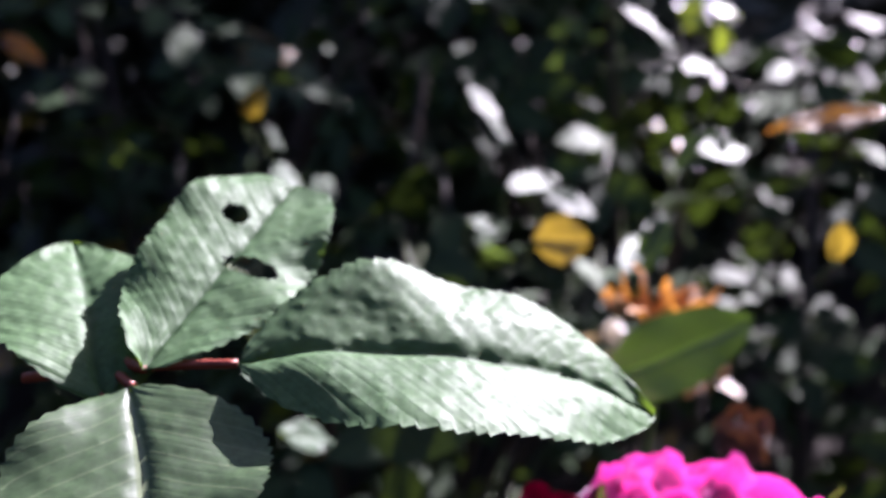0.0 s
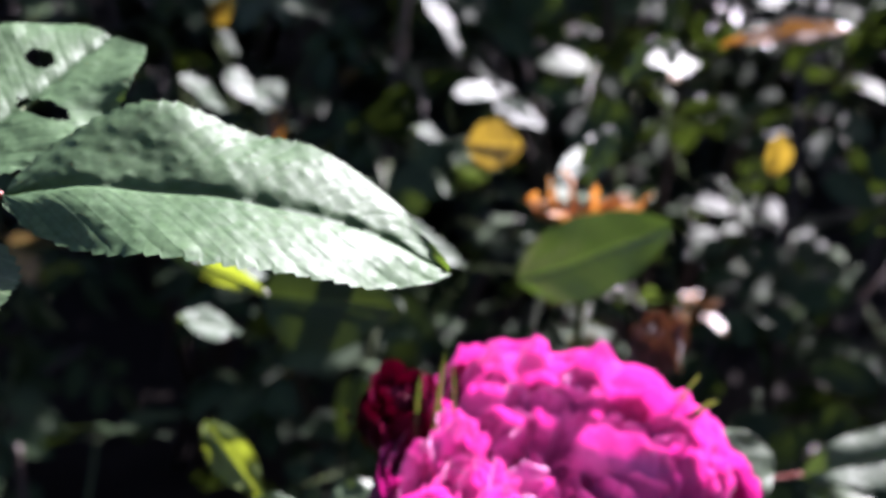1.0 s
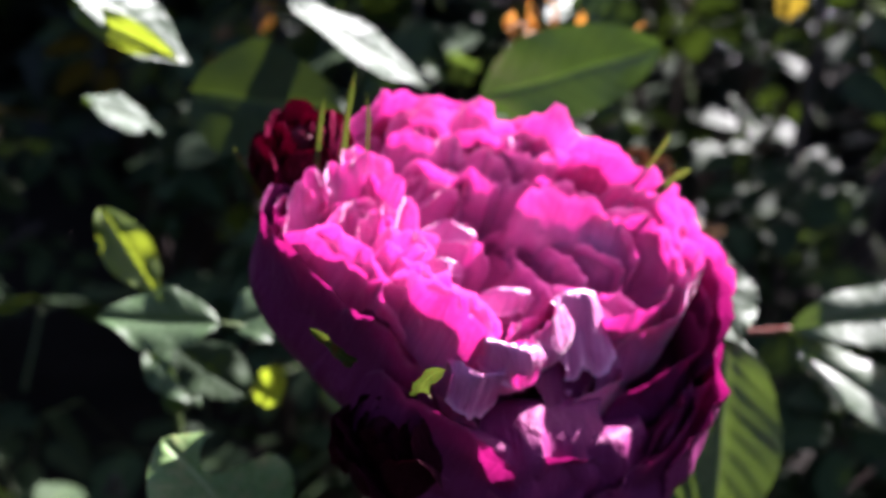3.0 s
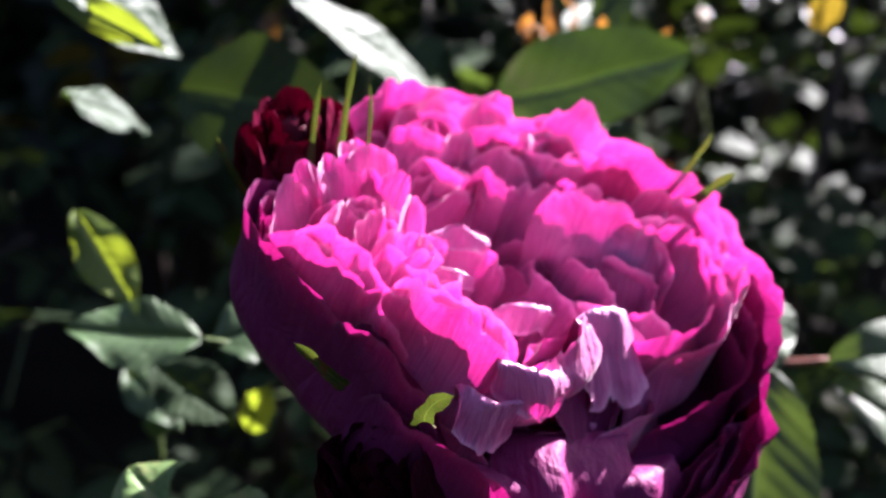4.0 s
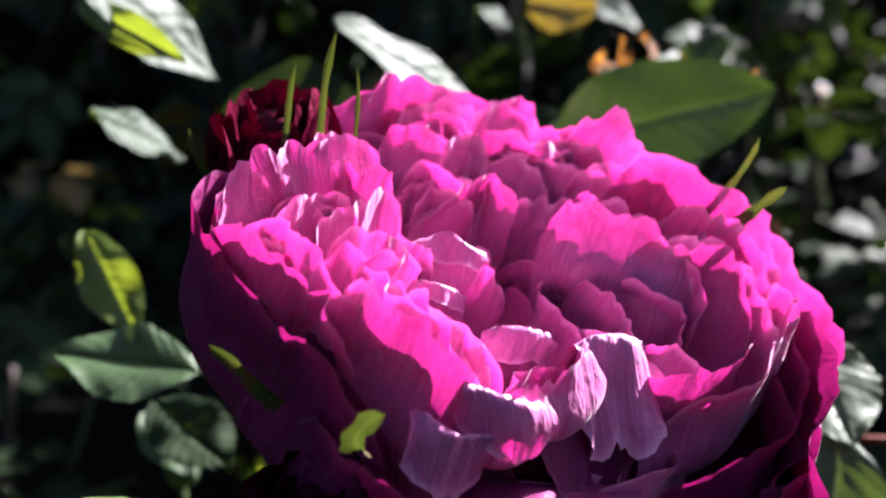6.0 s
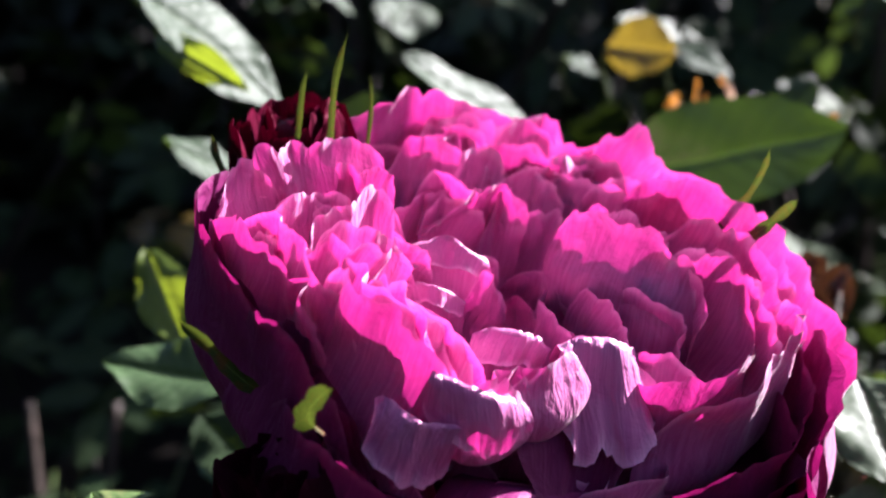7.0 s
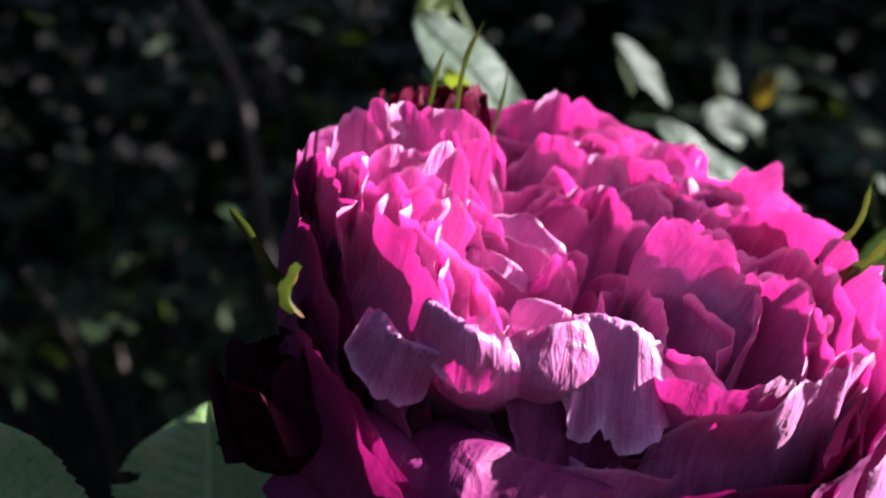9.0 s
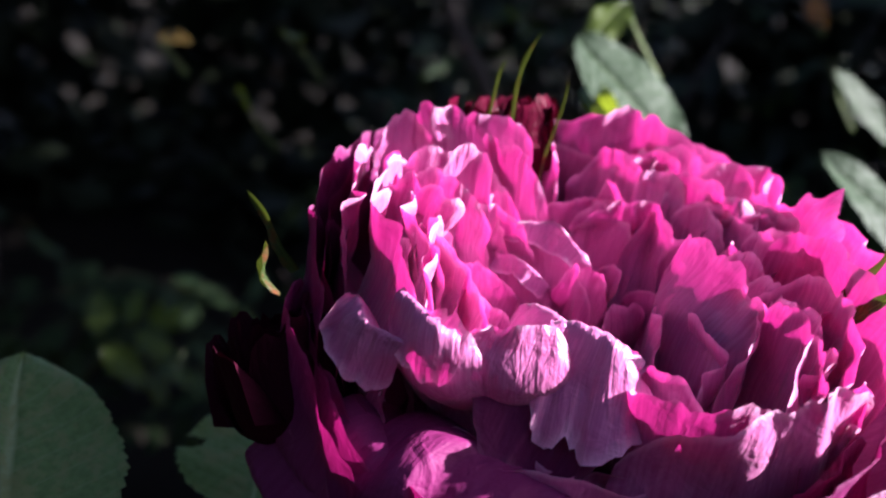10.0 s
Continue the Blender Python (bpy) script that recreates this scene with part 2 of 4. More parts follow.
def petal_sheet(line, side, width, wrap=0.6, curl=0.0, ruffle=1.0, seed=0, nu=22, nv=18, claw=0.36, crumple=1.0, twist=0.0, notch=0.06, slant=0.0, rounding=0.55, phase=None):
    """A petal along a cubic line: side is its way across, wrap the half-angle of its hollow (towards side x line), curl how far the lip rolls
    back; ruffle and crumple in mm."""
    rnd = random.Random(seed if phase is None else phase)
    ph = [rnd.uniform(0, 6.28) for _ in range(6)]
    fr = [math.pi * width / rnd.uniform(0.026, 0.040), math.pi * width / rnd.uniform(0.010, 0.014), math.pi * width / rnd.uniform(0.005, 0.007)]
    off = Vector((rnd.uniform(0, 9), rnd.uniform(0, 9), rnd.uniform(0, 9)))
    length = (line[3] - line[0]).length

    def fn(v, s):
        end = 1 + slant * v - rounding * min(1.0, width / length) * (1 - (1 - min(1.0, abs(v))**2.4)**0.6) - notch * math.exp(-(v / 0.16)**2) * 0.5
        end += 0.03 * noise.noise(Vector((v * 3, seed * 1.3, 0))) + 0.018 * noise.noise(Vector((v * 11, seed * 1.7, 0)))
        q = s * end
        t = bezier_dir(line, q)
        c = bezier(line, q)
        across = (side - t * side.dot(t)).normalized()
        n = across.cross(t).normalized()
        if twist:
            a = twist * q
            across, n = across * math.cos(a) + n * math.sin(a), n * math.cos(a) - across * math.sin(a)
        w = width / 2 * (claw + (1 - claw) * smooth(0.0, 0.62, s)) * (1 - 0.1 * smooth(0.75, 1, s))
        ang = max(1e-3, wrap * (0.6 + 0.4 * smooth(0, 0.5, s)))
        rad = w / ang
        p = c + across * (rad * math.sin(ang * v)) + n * (rad * (1 - math.cos(ang * v)))
        lip = smooth(0.68, 1.0, s)
        p -= n * (curl * length * 0.22 * lip * lip)
        e = smooth(0.35, 1.0, s)
        frill = smooth(0.72, 1.0, s)
        swell = 0.35 + 1.3 * abs(noise.noise(Vector((v * 1.7, seed * 2.1, 3))))
        bend = v + 0.22 * noise.noise(Vector((v * 2.3, s * 2.5, seed * 0.7)))
        wave = 0.8 * math.sin(fr[0] * bend + ph[0] + 2 * s) + (0.5 * math.sin(fr[1] * bend + ph[1] + 3 * s) + 0.28 * math.sin(fr[2] * bend + ph[2])) * swell * frill
        p += n * (ruffle * 0.001 * wave * e)
        p += t * (ruffle * 0.00035 * swell * frill * math.sin(fr[1] * 1.3 * bend + ph[4]))
        roll = smooth(0.80, 1.0, s)
        p -= n * ((0.0013 + 0.0009 * math.sin(fr[0] * bend + ph[5])) * roll) + t * (0.0009 * roll * roll)
        p += noise.noise_vector(p * 60 + off) * (0.0019 * crumple * (0.25 + 0.75 * s))
        p += noise.noise_vector(p * 120 + off) * (0.0017 * crumple * smooth(0.5, 1.0, s))
        p += noise.noise_vector(p * 230 + off) * (0.0008 * crumple * e)
        return p
    return grid_mesh(fn, nu, nv)


def leaf_shape(length, width, fold=0.25, droop=0.15, wave=1.0, seed=0, tooth=0.03, teeth=20, relief=1.0, tip=1.0, side_bend=0.0, blunt=0.0, arch=0.0):
    """A toothed leaflet along +x, its upper side to +z: fold lifts both halves, droop bends it down along its length."""
    rnd = random.Random(seed)
    ph = [rnd.uniform(0, 6.28) for _ in range(4)]
    off = Vector((rnd.uniform(0, 9), rnd.uniform(0, 9), rnd.uniform(0, 9)))

    def fn(v, s):
        prof = (math.sin(math.pi * min(1, (s * (1 - blunt))**(0.86 / tip)))**0.78) if 0 < s < 1 or blunt and s > 0 else 0.0
        saw = (s * teeth + ph[3]) % 1.0
        w = width / 2 * (prof * (1 + 0.06 * math.sin(7 * s + ph[0])) + 0.012)
        edge = smooth(0.8, 1.0, abs(v))
        y = v * w * (1 - tooth * edge * saw * 2)
        x = length * (s + 0.25 * tooth * edge * (saw - 0.5))
        z = abs(y) * math.tan(fold) + 0.10 * (y * y) / (width / 2)
        z -= abs(y) ** 2 * fold * 5 / max(width, 1e-4) * 0.4
        z += 0.0008 * wave * smooth(0.3, 1, abs(v)) * (math.sin(9 * s + ph[1] + (2 if v > 0 else 0)) + 0.6 * math.sin(17 * s + ph[2]))
        sv = ((s - 0.21 * abs(v)) * 10) % 1.0
        z += relief * 0.00030 * math.sin(math.pi * sv) * (1 - abs(v)**3) * smooth(0.02, 0.15, abs(v))
        z += arch * length * 4 * s * (1 - s)
        z -= relief * 0.0004 * math.exp(-(v / 0.05)**2)
        p = Vector((x, y, z))
        p += noise.noise_vector(p * 70 + off) * 0.0007 * wave
        a = droop * s
        p = Vector((p.x - p.z * math.sin(a) * 1.0, p.y + side_bend * length * s * s, p.z * math.cos(a) - length * math.sin(droop) * s * s * 0.5))
        return p
    return fn


def leaf_sheet(length, width, fold=0.25, droop=0.15, wave=1.0, seed=0, nu=18, nv=32, drop=None, **kw):
    return grid_mesh(leaf_shape(length, width, fold, droop, wave, seed, **kw), nu, nv, drop)


def lie(base, tip, up):
    """The pose of a leaf that runs from base to tip with its upper side towards up."""
    base, x = Vector(base), (Vector(tip) - Vector(base)).normalized()
    z = (Vector(up) - x * x.dot(Vector(up))).normalized()
    m = Matrix((x, z.cross(x), z)).transposed().to_4x4()
    return Matrix.Translation(base) @ m


def tube(points, radii, sides=8, seed=0, wobble=0.0):
    """A tapered round shoot through points (a smooth line), closed at its ends."""
    pts = [Vector(p) for p in points]
    rnd = random.Random(seed)
    line, rad = [], []
    n = len(pts)
    for i in range(n - 1):
        p0, p1, p2, p3 = pts[max(i - 1, 0)], pts[i], pts[i + 1], pts[min(i + 2, n - 1)]
        for k in range(6):
            t = k / 6
            line.append(0.5 * (2 * p1 + (p2 - p0) * t + (2 * p0 - 5 * p1 + 4 * p2 - p3) * t * t + (3 * p1 - p0 - 3 * p2 + p3) * t**3))
            rad.append(radii[i] * (1 - t) + radii[i + 1] * t)
    line.append(pts[-1])
    rad.append(radii[-1])
    bm = bmesh.new()
    rings = []
    for i, c in enumerate(line):
        d = (line[min(i + 1, len(line) - 1)] - line[max(i - 1, 0)]).normalized()
        a = d.orthogonal().normalized() if not rings else (prev - d * prev.dot(d)).normalized()
        prev = a
        b = d.cross(a)
        r = rad[i] * (1 + wobble * rnd.uniform(-1, 1))
        rings.append([bm.verts.new(c + (a * math.cos(6.2832 * k / sides) + b * math.sin(6.2832 * k / sides)) * r) for k in range(sides)])
    for r0, r1 in zip(rings, rings[1:]):
        for k in range(sides):
            bm.faces.new((r0[k], r0[(k + 1) % sides], r1[(k + 1) % sides], r1[k]))
    bm.faces.new(rings[0][::-1])
    bm.faces.new(rings[-1])
    return bm


def strip(base, mid, tip, width, up, seed=0, hook=0.0):
    """A sepal: a narrow hairy-edged green strip from base over mid to tip."""
    rnd = random.Random(seed)
    b, m, t = Vector(base), Vector(mid), Vector(tip)
    up = Vector(up)
    ph = rnd.uniform(0, 6)

    def fn(v, s):
        a = 1 - s
        c = b * a * a + m * (2 * a * s) + t * (s * s)
        d = ((m - b) * a + (t - m) * s).normalized()
        across = d.cross(up).normalized()
        n = across.cross(d)
        w = width / 2 * (0.9 * (1 - s)**0.8 + 0.30 * math.exp(-((s - 0.78) / 0.16)**2)) * (0.7 + 0.3 * smooth(0, 0.15, s)) * (1 - smooth(0.9, 1.0, s) * 0.95)
        w *= 1 + 0.12 * math.sin(23 * s + ph)
        return c + across * (v * w) + n * (abs(v)**2 * w * 0.5 + 0.0004 * math.sin(8 * s + ph) - hook * s**4)
    return grid_mesh(fn, 6, 22)


# ---- the open rose ----
ROSE_AT = Vector((0.059, 0.215, 0.562))
AXIS = Vector((0.25, -0.22, 0.94)).normalized()
AX = (Vector((1, 0, 0)) - AXIS * AXIS.x).normalized()
AY = AXIS.cross(AX)
rose = empty("rose", ROSE_AT, "full open magenta rose with crowded ruffled petals, lit from behind", "rose")
rose.matrix_world = Matrix.Translation(ROSE_AT) @ Matrix((AX, AY, AXIS)).transposed().to_4x4()
petal_seed = [10]


def loft_petal(rows, ruffle=1.0, crumple=1.0, curl=0.0, pleat=0.9, rounding=0.12, notch=0.03, material=None, nu=32, nv=26):
    """A petal of the rose in its own frame, in mm: rows of (one side, middle, other side) from the foot over the belly or crest to the lip.
    ruffle, crumple and pleat are wave heights in mm, curl rolls the lip outwards by so many mm."""
    petal_seed[0] += 1
    seed = petal_seed[0]
    rnd = random.Random(seed)
    ph = [rnd.uniform(0, 6.28) for _ in range(6)]
    off = Vector((rnd.uniform(0, 9), rnd.uniform(0, 9), rnd.uniform(0, 9)))
    pts = [[Vector(p) for p in row] for row in rows]
    width = (pts[-1][0] - pts[-1][1]).length + (pts[-1][2] - pts[-1][1]).length
    outward = pts[-2][1] - pts[0][1]
    outward.z = 0
    ends = [pts[0]] + pts + [[2 * b - a for a, b in zip(pts[-2], pts[-1])]]
    n = len(pts)

    def base(u, s):
        f = min(s, 0.9999) * (n - 1)
        k, t = int(f), f - int(f)
        a, m, b = u * (u - 1) / 2, 1 - u * u, u * (u + 1) / 2
        p0, p1, p2, p3 = (r[0] * a + r[1] * m + r[2] * b for r in ends[k:k + 4])
        return 0.5 * (2 * p1 + (p2 - p0) * t + (2 * p0 - 5 * p1 + 4 * p2 - p3) * t * t + (3 * p1 - p0 - 3 * p2 + p3) * t**3)

    w1, w2, w3 = (math.pi * width / rnd.uniform(*r) for r in ((20, 30), (8.5, 12), (3.6, 5)))

    def fn(u, s):
        end = 1 - rounding * (1 - (1 - min(1.0, abs(u))**3)**0.6) - notch * math.exp(-((u - 0.5 * math.sin(ph[3])) / 0.12)**2)
        end += 0.055 * noise.noise(Vector((u * width / 9, seed * 1.3, 0))) + 0.030 * noise.noise(Vector((u * width / 3.2, seed * 1.7, 0))) + 0.012 * noise.noise(Vector((u * width / 1.1, seed * 1.9, 0)))
        q = min(1.0, s * end)
        c = base(u, q)
        du, ds = base(min(1, u + 0.04), q) - base(max(-1, u - 0.04), q), base(u, min(1, q + 0.02)) - base(u, q - 0.02 if q > 0.02 else 0)
        nrm = du.cross(ds)
        nrm = nrm.normalized() if nrm.length > 1e-9 else outward.normalized()
        mid = base(0, max(0.1, q))
        mdu, mds = base(0.05, max(0.1, q)) - base(-0.05, max(0.1, q)), base(0, min(1, q + 0.02)) - base(0, max(0.05, q - 0.02))
        if mdu.cross(mds).dot(outward) < 0 and n < 5:
            nrm = -nrm
        ds = ds.normalized() if ds.length > 1e-9 else Vector((0, 0, 1))
        lip, frill, rise = smooth(0.72, 1.0, s), smooth(0.80, 1.0, s), smooth(0.2, 0.8, s)
        bend = u + 0.25 * noise.noise(Vector((u * 2.1, s * 2.2, seed * 0.7)))
        swell = 0.3 + 1.4 * abs(noise.noise(Vector((u * 1.9, seed * 2.1, 3))))
        c = c + nrm * (ruffle * (0.75 * math.sin(w1 * bend + ph[0] + s) * smooth(0.45, 1, s) + swell * frill * (0.75 * math.sin(w2 * bend + ph[1] + 2 * s) + 0.34 * math.sin(w3 * bend + ph[2]))))
        c = c + nrm * (pleat * rise * (math.sin(w2 * 0.8 * bend + ph[4] + 1.5 * s) * swell * 0.7 + 0.8 * (abs(math.sin(w1 * 0.9 * bend + ph[3])) - 0.6)))
        c = c + nrm * (curl * lip * lip * (0.7 + 0.6 * math.sin(w1 * 0.7 * bend + ph[5]))) - ds * (0.35 * abs(curl) * lip * lip)
        c = c + noise.noise_vector(c * 0.055 + off) * (2.1 * crumple * rise)
        c = c + noise.noise_vector(c * 0.14 + off) * (1.15 * crumple * smooth(0.4, 1, s))
        c = c + noise.noise_vector(c * 0.42 + off) * (0.36 * crumple * smooth(0.6, 1, s))
        return c * 0.001
    return part("petal", grid_mesh(fn, nu, nv), material or PETAL, rose)


def cup_petal(a, m, b, belly=1.06, foot=(0, 0, 3), low=0.4, **kw):
    """A petal that rises from its foot in a bowl to the lip a, m, b."""
    foot = Vector(foot)
    lip = [Vector(p) for p in (a, m, b)]

    def row(out, up):
        return [Vector((foot.x + (p.x - foot.x) * out, foot.y + (p.y - foot.y) * out, foot.z + (p.z - foot.z) * up)) for p in lip]
    return loft_petal([row(0.06, 0), row(0.66, 0.08), row(belly, low), row(belly * 0.4 + 0.6, 0.74), lip], **kw)


def fold_petal(crest, lip, foot=(0, 0, 4), **kw):
    """A petal that rises to a crest and folds over it to its lip."""
    foot = Vector(foot)
    crest, lip = [Vector(p) for p in crest], [Vector(p) for p in lip]
    mid = [foot + Vector(((p.x - foot.x) * 0.62, (p.y - foot.y) * 0.62, (p.z - foot.z) * 0.45)) for p in crest]
    return loft_petal([[foot.lerp(p, 0.05) for p in crest], mid, crest, lip], **kw)


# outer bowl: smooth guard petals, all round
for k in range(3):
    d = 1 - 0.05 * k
    cup_petal((-40 * d, 9, 29), (-41.5 * d, -12.5 * d, 34.5 - 2 * k), (-20 * d, -29.5 * d, 35 - 2 * k), belly=0.97, ruffle=0.4, crumple=0.35, pleat=0.2, rounding=0.06, material=SHADED_PETAL)
    cup_petal((-27 * d, -24 * d, 33 - k), (-20 * d, -30 * d, 36.5 - 2 * k), (-6 * d, -34 * d, 28 - 2 * k), belly=1.03, ruffle=0.6, crumple=0.5, pleat=0.2, material=SHADED_PETAL)
    cup_petal((-20 * d, -31 * d, 30 - 2 * k), (-8 * d, -38 * d, 29.5 - 2 * k), (9 * d, -36 * d, 21 - k), belly=1.05, ruffle=0.6, crumple=0.5, pleat=0.3, material=SHADED_PETAL)
    cup_petal((-6 * d, -39 * d, 20 - k), (13 * d, -38 * d, 15 - k), (29 * d, -30 * d, 15 - k), belly=1.12, ruffle=0.9, crumple=0.7, material=SHADED_PETAL)
    cup_petal((22 * d, -33 * d, 13 - k), (34 * d, -24 * d, 21 - 2 * k), (42 * d, -8 * d, 29 - 2 * k), belly=1.12, ruffle=0.8, crumple=0.6, material=SHADED_PETAL)
    cup_petal((36 * d, -25 * d, 23 - k), (44.5 * d, -5 * d, 32.5 - 2 * k), (38 * d, 15 * d, 39 - 2 * k), belly=1.06, ruffle=1.0, crumple=0.7, curl=0.6, material=SHADED_PETAL)
cup_petal((43, 5, 34), (38.5, 22, 39), (25, 33, 42), belly=1.1, ruffle=1.4, curl=1.2)
cup_petal((35, 26, 37), (16, 39, 39), (-5, 43, 36), belly=1.1, ruffle=1.4, curl=1.0)
cup_petal((10, 41, 37), (-10, 43, 36.5), (-27, 33, 36), belly=1.08, ruffle=1.6, curl=1.0)
cup_petal((-16, 37, 37.5), (-29, 28.5, 39.5), (-35, 13, 31), belly=1.08, ruffle=0.9, curl=0.8, crumple=1.0, pleat=1.4)
cup_petal((-27, 30, 31), (-37, 14, 32), (-41, -3, 31), belly=1.0, ruffle=1.0, crumple=0.7)

# left wing: upright petals behind the front wall
cup_petal((-41.5, -9, 35), (-39.5, -5.5, 38.5), (-36, 0, 35), belly=0.80, ruffle=1.0, pleat=0.8, rounding=0.2)
cup_petal((-39, -6, 35), (-37, -3, 40), (-33.5, 1, 37), belly=0.80, ruffle=1.0, curl=0.5, rounding=0.2)
cup_petal((-36.5, -2.5, 41), (-32, 2, 42), (-24.5, 6, 40.5), belly=0.80, ruffle=1.6, crumple=1.0, pleat=1.5, rounding=0.03, nu=40)
cup_petal((-30, 1, 39), (-25.5, 4, 39.5), (-21, 5, 37), belly=0.80, foot=(-6, 0, 6), ruffle=1.2, pleat=1.2, rounding=0.05)
cup_petal((-37, 3, 36), (-30, 10, 37.5), (-21, 11, 32), belly=0.80, ruffle=1.2)
cup_petal((-36, -9, 34), (-31, -4, 37), (-24, 1, 35), belly=0.80, ruffle=1.4, pleat=0.8)
cup_petal((-31, -9, 34), (-26, -3, 36.5), (-18, 2, 33.5), belly=0.80, ruffle=1.4, pleat=0.9, curl=0.4)
cup_petal((-22.5, -9, 39.5), (-20, -6, 43.3), (-16.5, -3, 39), belly=0.80, foot=(-6, -2, 6), ruffle=0.7, curl=-0.6, nu=14)
cup_petal((-25, -12.5, 38), (-20, -9, 40), (-14.5, -4, 38), belly=0.80, foot=(-4, -2, 5), ruffle=1.1, curl=0.9)
cup_petal((-28, -16, 36.5), (-21.5, -15, 39.5), (-16.5, -9, 38.5), belly=0.80, foot=(-4, -4, 5), ruffle=1.2, curl=0.5)
cup_petal((-24, -8, 36), (-17, -3, 36), (-12, 2, 33), belly=0.80, foot=(-3, -1, 5), ruffle=1.3, curl=0.7)

# front wall: broad petals whose lip falls towards the front
cup_petal((-40, -10, 33.5), (-28.5, -18.5, 39), (-14, -27, 36.5), belly=1.03, ruffle=1.3, crumple=0.7, curl=1.0, rounding=0.08, nu=40)
cup_petal((-35, -9, 35), (-25.5, -16, 38.5), (-14, -23.5, 37.5), belly=1.02, ruffle=1.4, crumple=0.8, curl=0.6, rounding=0.08, nu=36)
cup_petal((-20, -19.5, 40), (-11.5, -24, 42), (-0.5, -26.5, 34.5), belly=1.05, ruffle=1.0, crumple=0.7, curl=0.8, rounding=0.06, nu=36)
for k in range(4):
    cup_petal((-18 + k, -15.5 + 1.5 * k, 39.5 - k), (-12.2 + 1.2 * k, -20 + 1.6 * k, 40 - 1.4 * k), (-3 + k, -22.5 + 1.8 * k, 34 - k), belly=1.0, foot=(-2, -4, 5), ruffle=1.7, crumple=1.0, curl=0.5, nu=32)

# flaps of the front, folded over or puffed outwards
fold_petal(((-3.5, -26, 36), (0.5, -25.5, 36), (4.5, -22, 35)), ((-2.5, -29.5, 31), (3, -28.5, 29), (8, -26, 28.5)), foot=(0, -8, 6), ruffle=0.9, crumple=0.8)
fold_petal(((-8, -29, 31.5), (-3, -29.5, 32.5), (2.5, -27, 31.5)), ((-6, -35.5, 31), (-3.5, -34, 27), (2.5, -29.5, 24)), foot=(0, -8, 5), ruffle=1.0, crumple=0.9)
loft_petal([[(3, -14, 18)] * 3, [(-1, -23, 24), (4, -22, 22), (8, -18, 24)], [(-1.5, -27.5, 31), (4, -27, 29), (9, -20.5, 31)], [(0, -25, 36), (2.5, -23, 38), (6, -19.5, 34.5)]], ruffle=0.7, crumple=0.7, pleat=0.4, rounding=0.16)
loft_petal([[(6, -10, 18)] * 3, [(5, -20, 25), (10, -16, 24), (12, -9, 26)], [(4.5, -23, 31), (11, -18, 30), (13.5, -11, 32)], [(5, -19.5, 34.5), (7.5, -15, 36), (9.5, -9, 36)]], ruffle=0.7, crumple=0.7, pleat=0.4, rounding=0.16)
cup_petal((1, -17, 33), (5, -12, 30.5), (8, -6, 33), foot=(3, -6, 10), belly=1.2, ruffle=0.9)
fold_petal(((9, -11.5, 34.5), (13, -6.5, 35), (18, -3, 32.5)), ((13, -18, 26), (19, -14, 22), (27, -4.5, 28)), foot=(8, -4, 6), ruffle=1.1, crumple=0.9, curl=0.4, pleat=1.0)
# lower flaps take the darker petal copy, their shade in its colour
fold_petal(((5, -16, 30), (12, -11, 29), (18, -6, 28)), ((9, -25, 25), (16, -20, 20), (22, -13, 20)), foot=(6, -4, 6), ruffle=0.8, crumple=0.7, material=SHADED_PETAL)
loft_petal([[(4, -8, 5)] * 3, [(3, -20, 18), (11, -18, 19), (22, -13, 19)], [(1, -27, 20), (10, -25, 22.5), (23, -18, 20.5)], [(4, -33, 16), (14, -33, 17), (27, -25, 15)], [(7, -35, 10), (18, -37, 8), (30, -28, 9)]], ruffle=2.2, crumple=1.6, curl=0.5, pleat=1.8, nu=40, material=SHADED_PETAL)
loft_petal([[(6, -8, 4)] * 3, [(12, -20, 14), (20, -18, 15), (29, -12, 16)], [(13, -28, 16), (23, -26, 21), (32, -16, 19)], [(15, -34, 12), (26, -31, 12), (36, -20, 15)], [(18, -36, 7), (28, -33, 5), (38, -22, 11)]], ruffle=2.0, crumple=1.6, curl=0.5, pleat=1.7, nu=38, material=SHADED_PETAL)
loft_petal([[(2, -8, 4)] * 3, [(-4, -20, 12), (6, -20, 12), (16, -18, 12)], [(-5, -31, 19), (6, -32, 20), (18, -29, 18)], [(-3, -36, 12), (8, -38, 11), (20, -34, 10)], [(0, -38, 5), (9, -39, 2), (21, -35, 4)]], ruffle=1.2, crumple=1.0, pleat=0.8, nu=30, material=SHADED_PETAL)

# right swirl: upright petals wrapped round one middle, the outer ones lower
loft_petal([[(12, 8, 6)] * 3, [(4, 14, 18), (13, 7, 18), (23, 6, 18)], [(2, 15.5, 29), (13, 8, 31), (24, 6.5, 31)], [(1.5, 19, 38), (12, 15, 43), (22, 10, 41)]], ruffle=0.9, crumple=0.9, curl=0.5, nu=34)
cup_petal((16, 15, 42), (25.5, 13, 42.5), (32, 7, 37), foot=(14, 8, 6), belly=0.92, ruffle=1.0, curl=1.6)
cup_petal((13, 12, 38.5), (21, 9.5, 39.5), (26, 2, 34), foot=(14, 8, 6), belly=0.98, ruffle=0.8, curl=0.3)
cup_petal((11, 10, 36), (18.5, 6.5, 36.5), (22.5, 0, 32.5), foot=(13, 7, 6), belly=1.05, ruffle=0.8)
cup_petal((8, 8, 34), (14, 4, 34), (19, -1.5, 31.5), foot=(12, 6, 6), belly=1.1, ruffle=0.8)
cup_petal((7, 26, 41), (21.5, 27, 45.5), (35, 19, 39), foot=(12, 9, 5), belly=0.9, ruffle=1.2, curl=1.0)
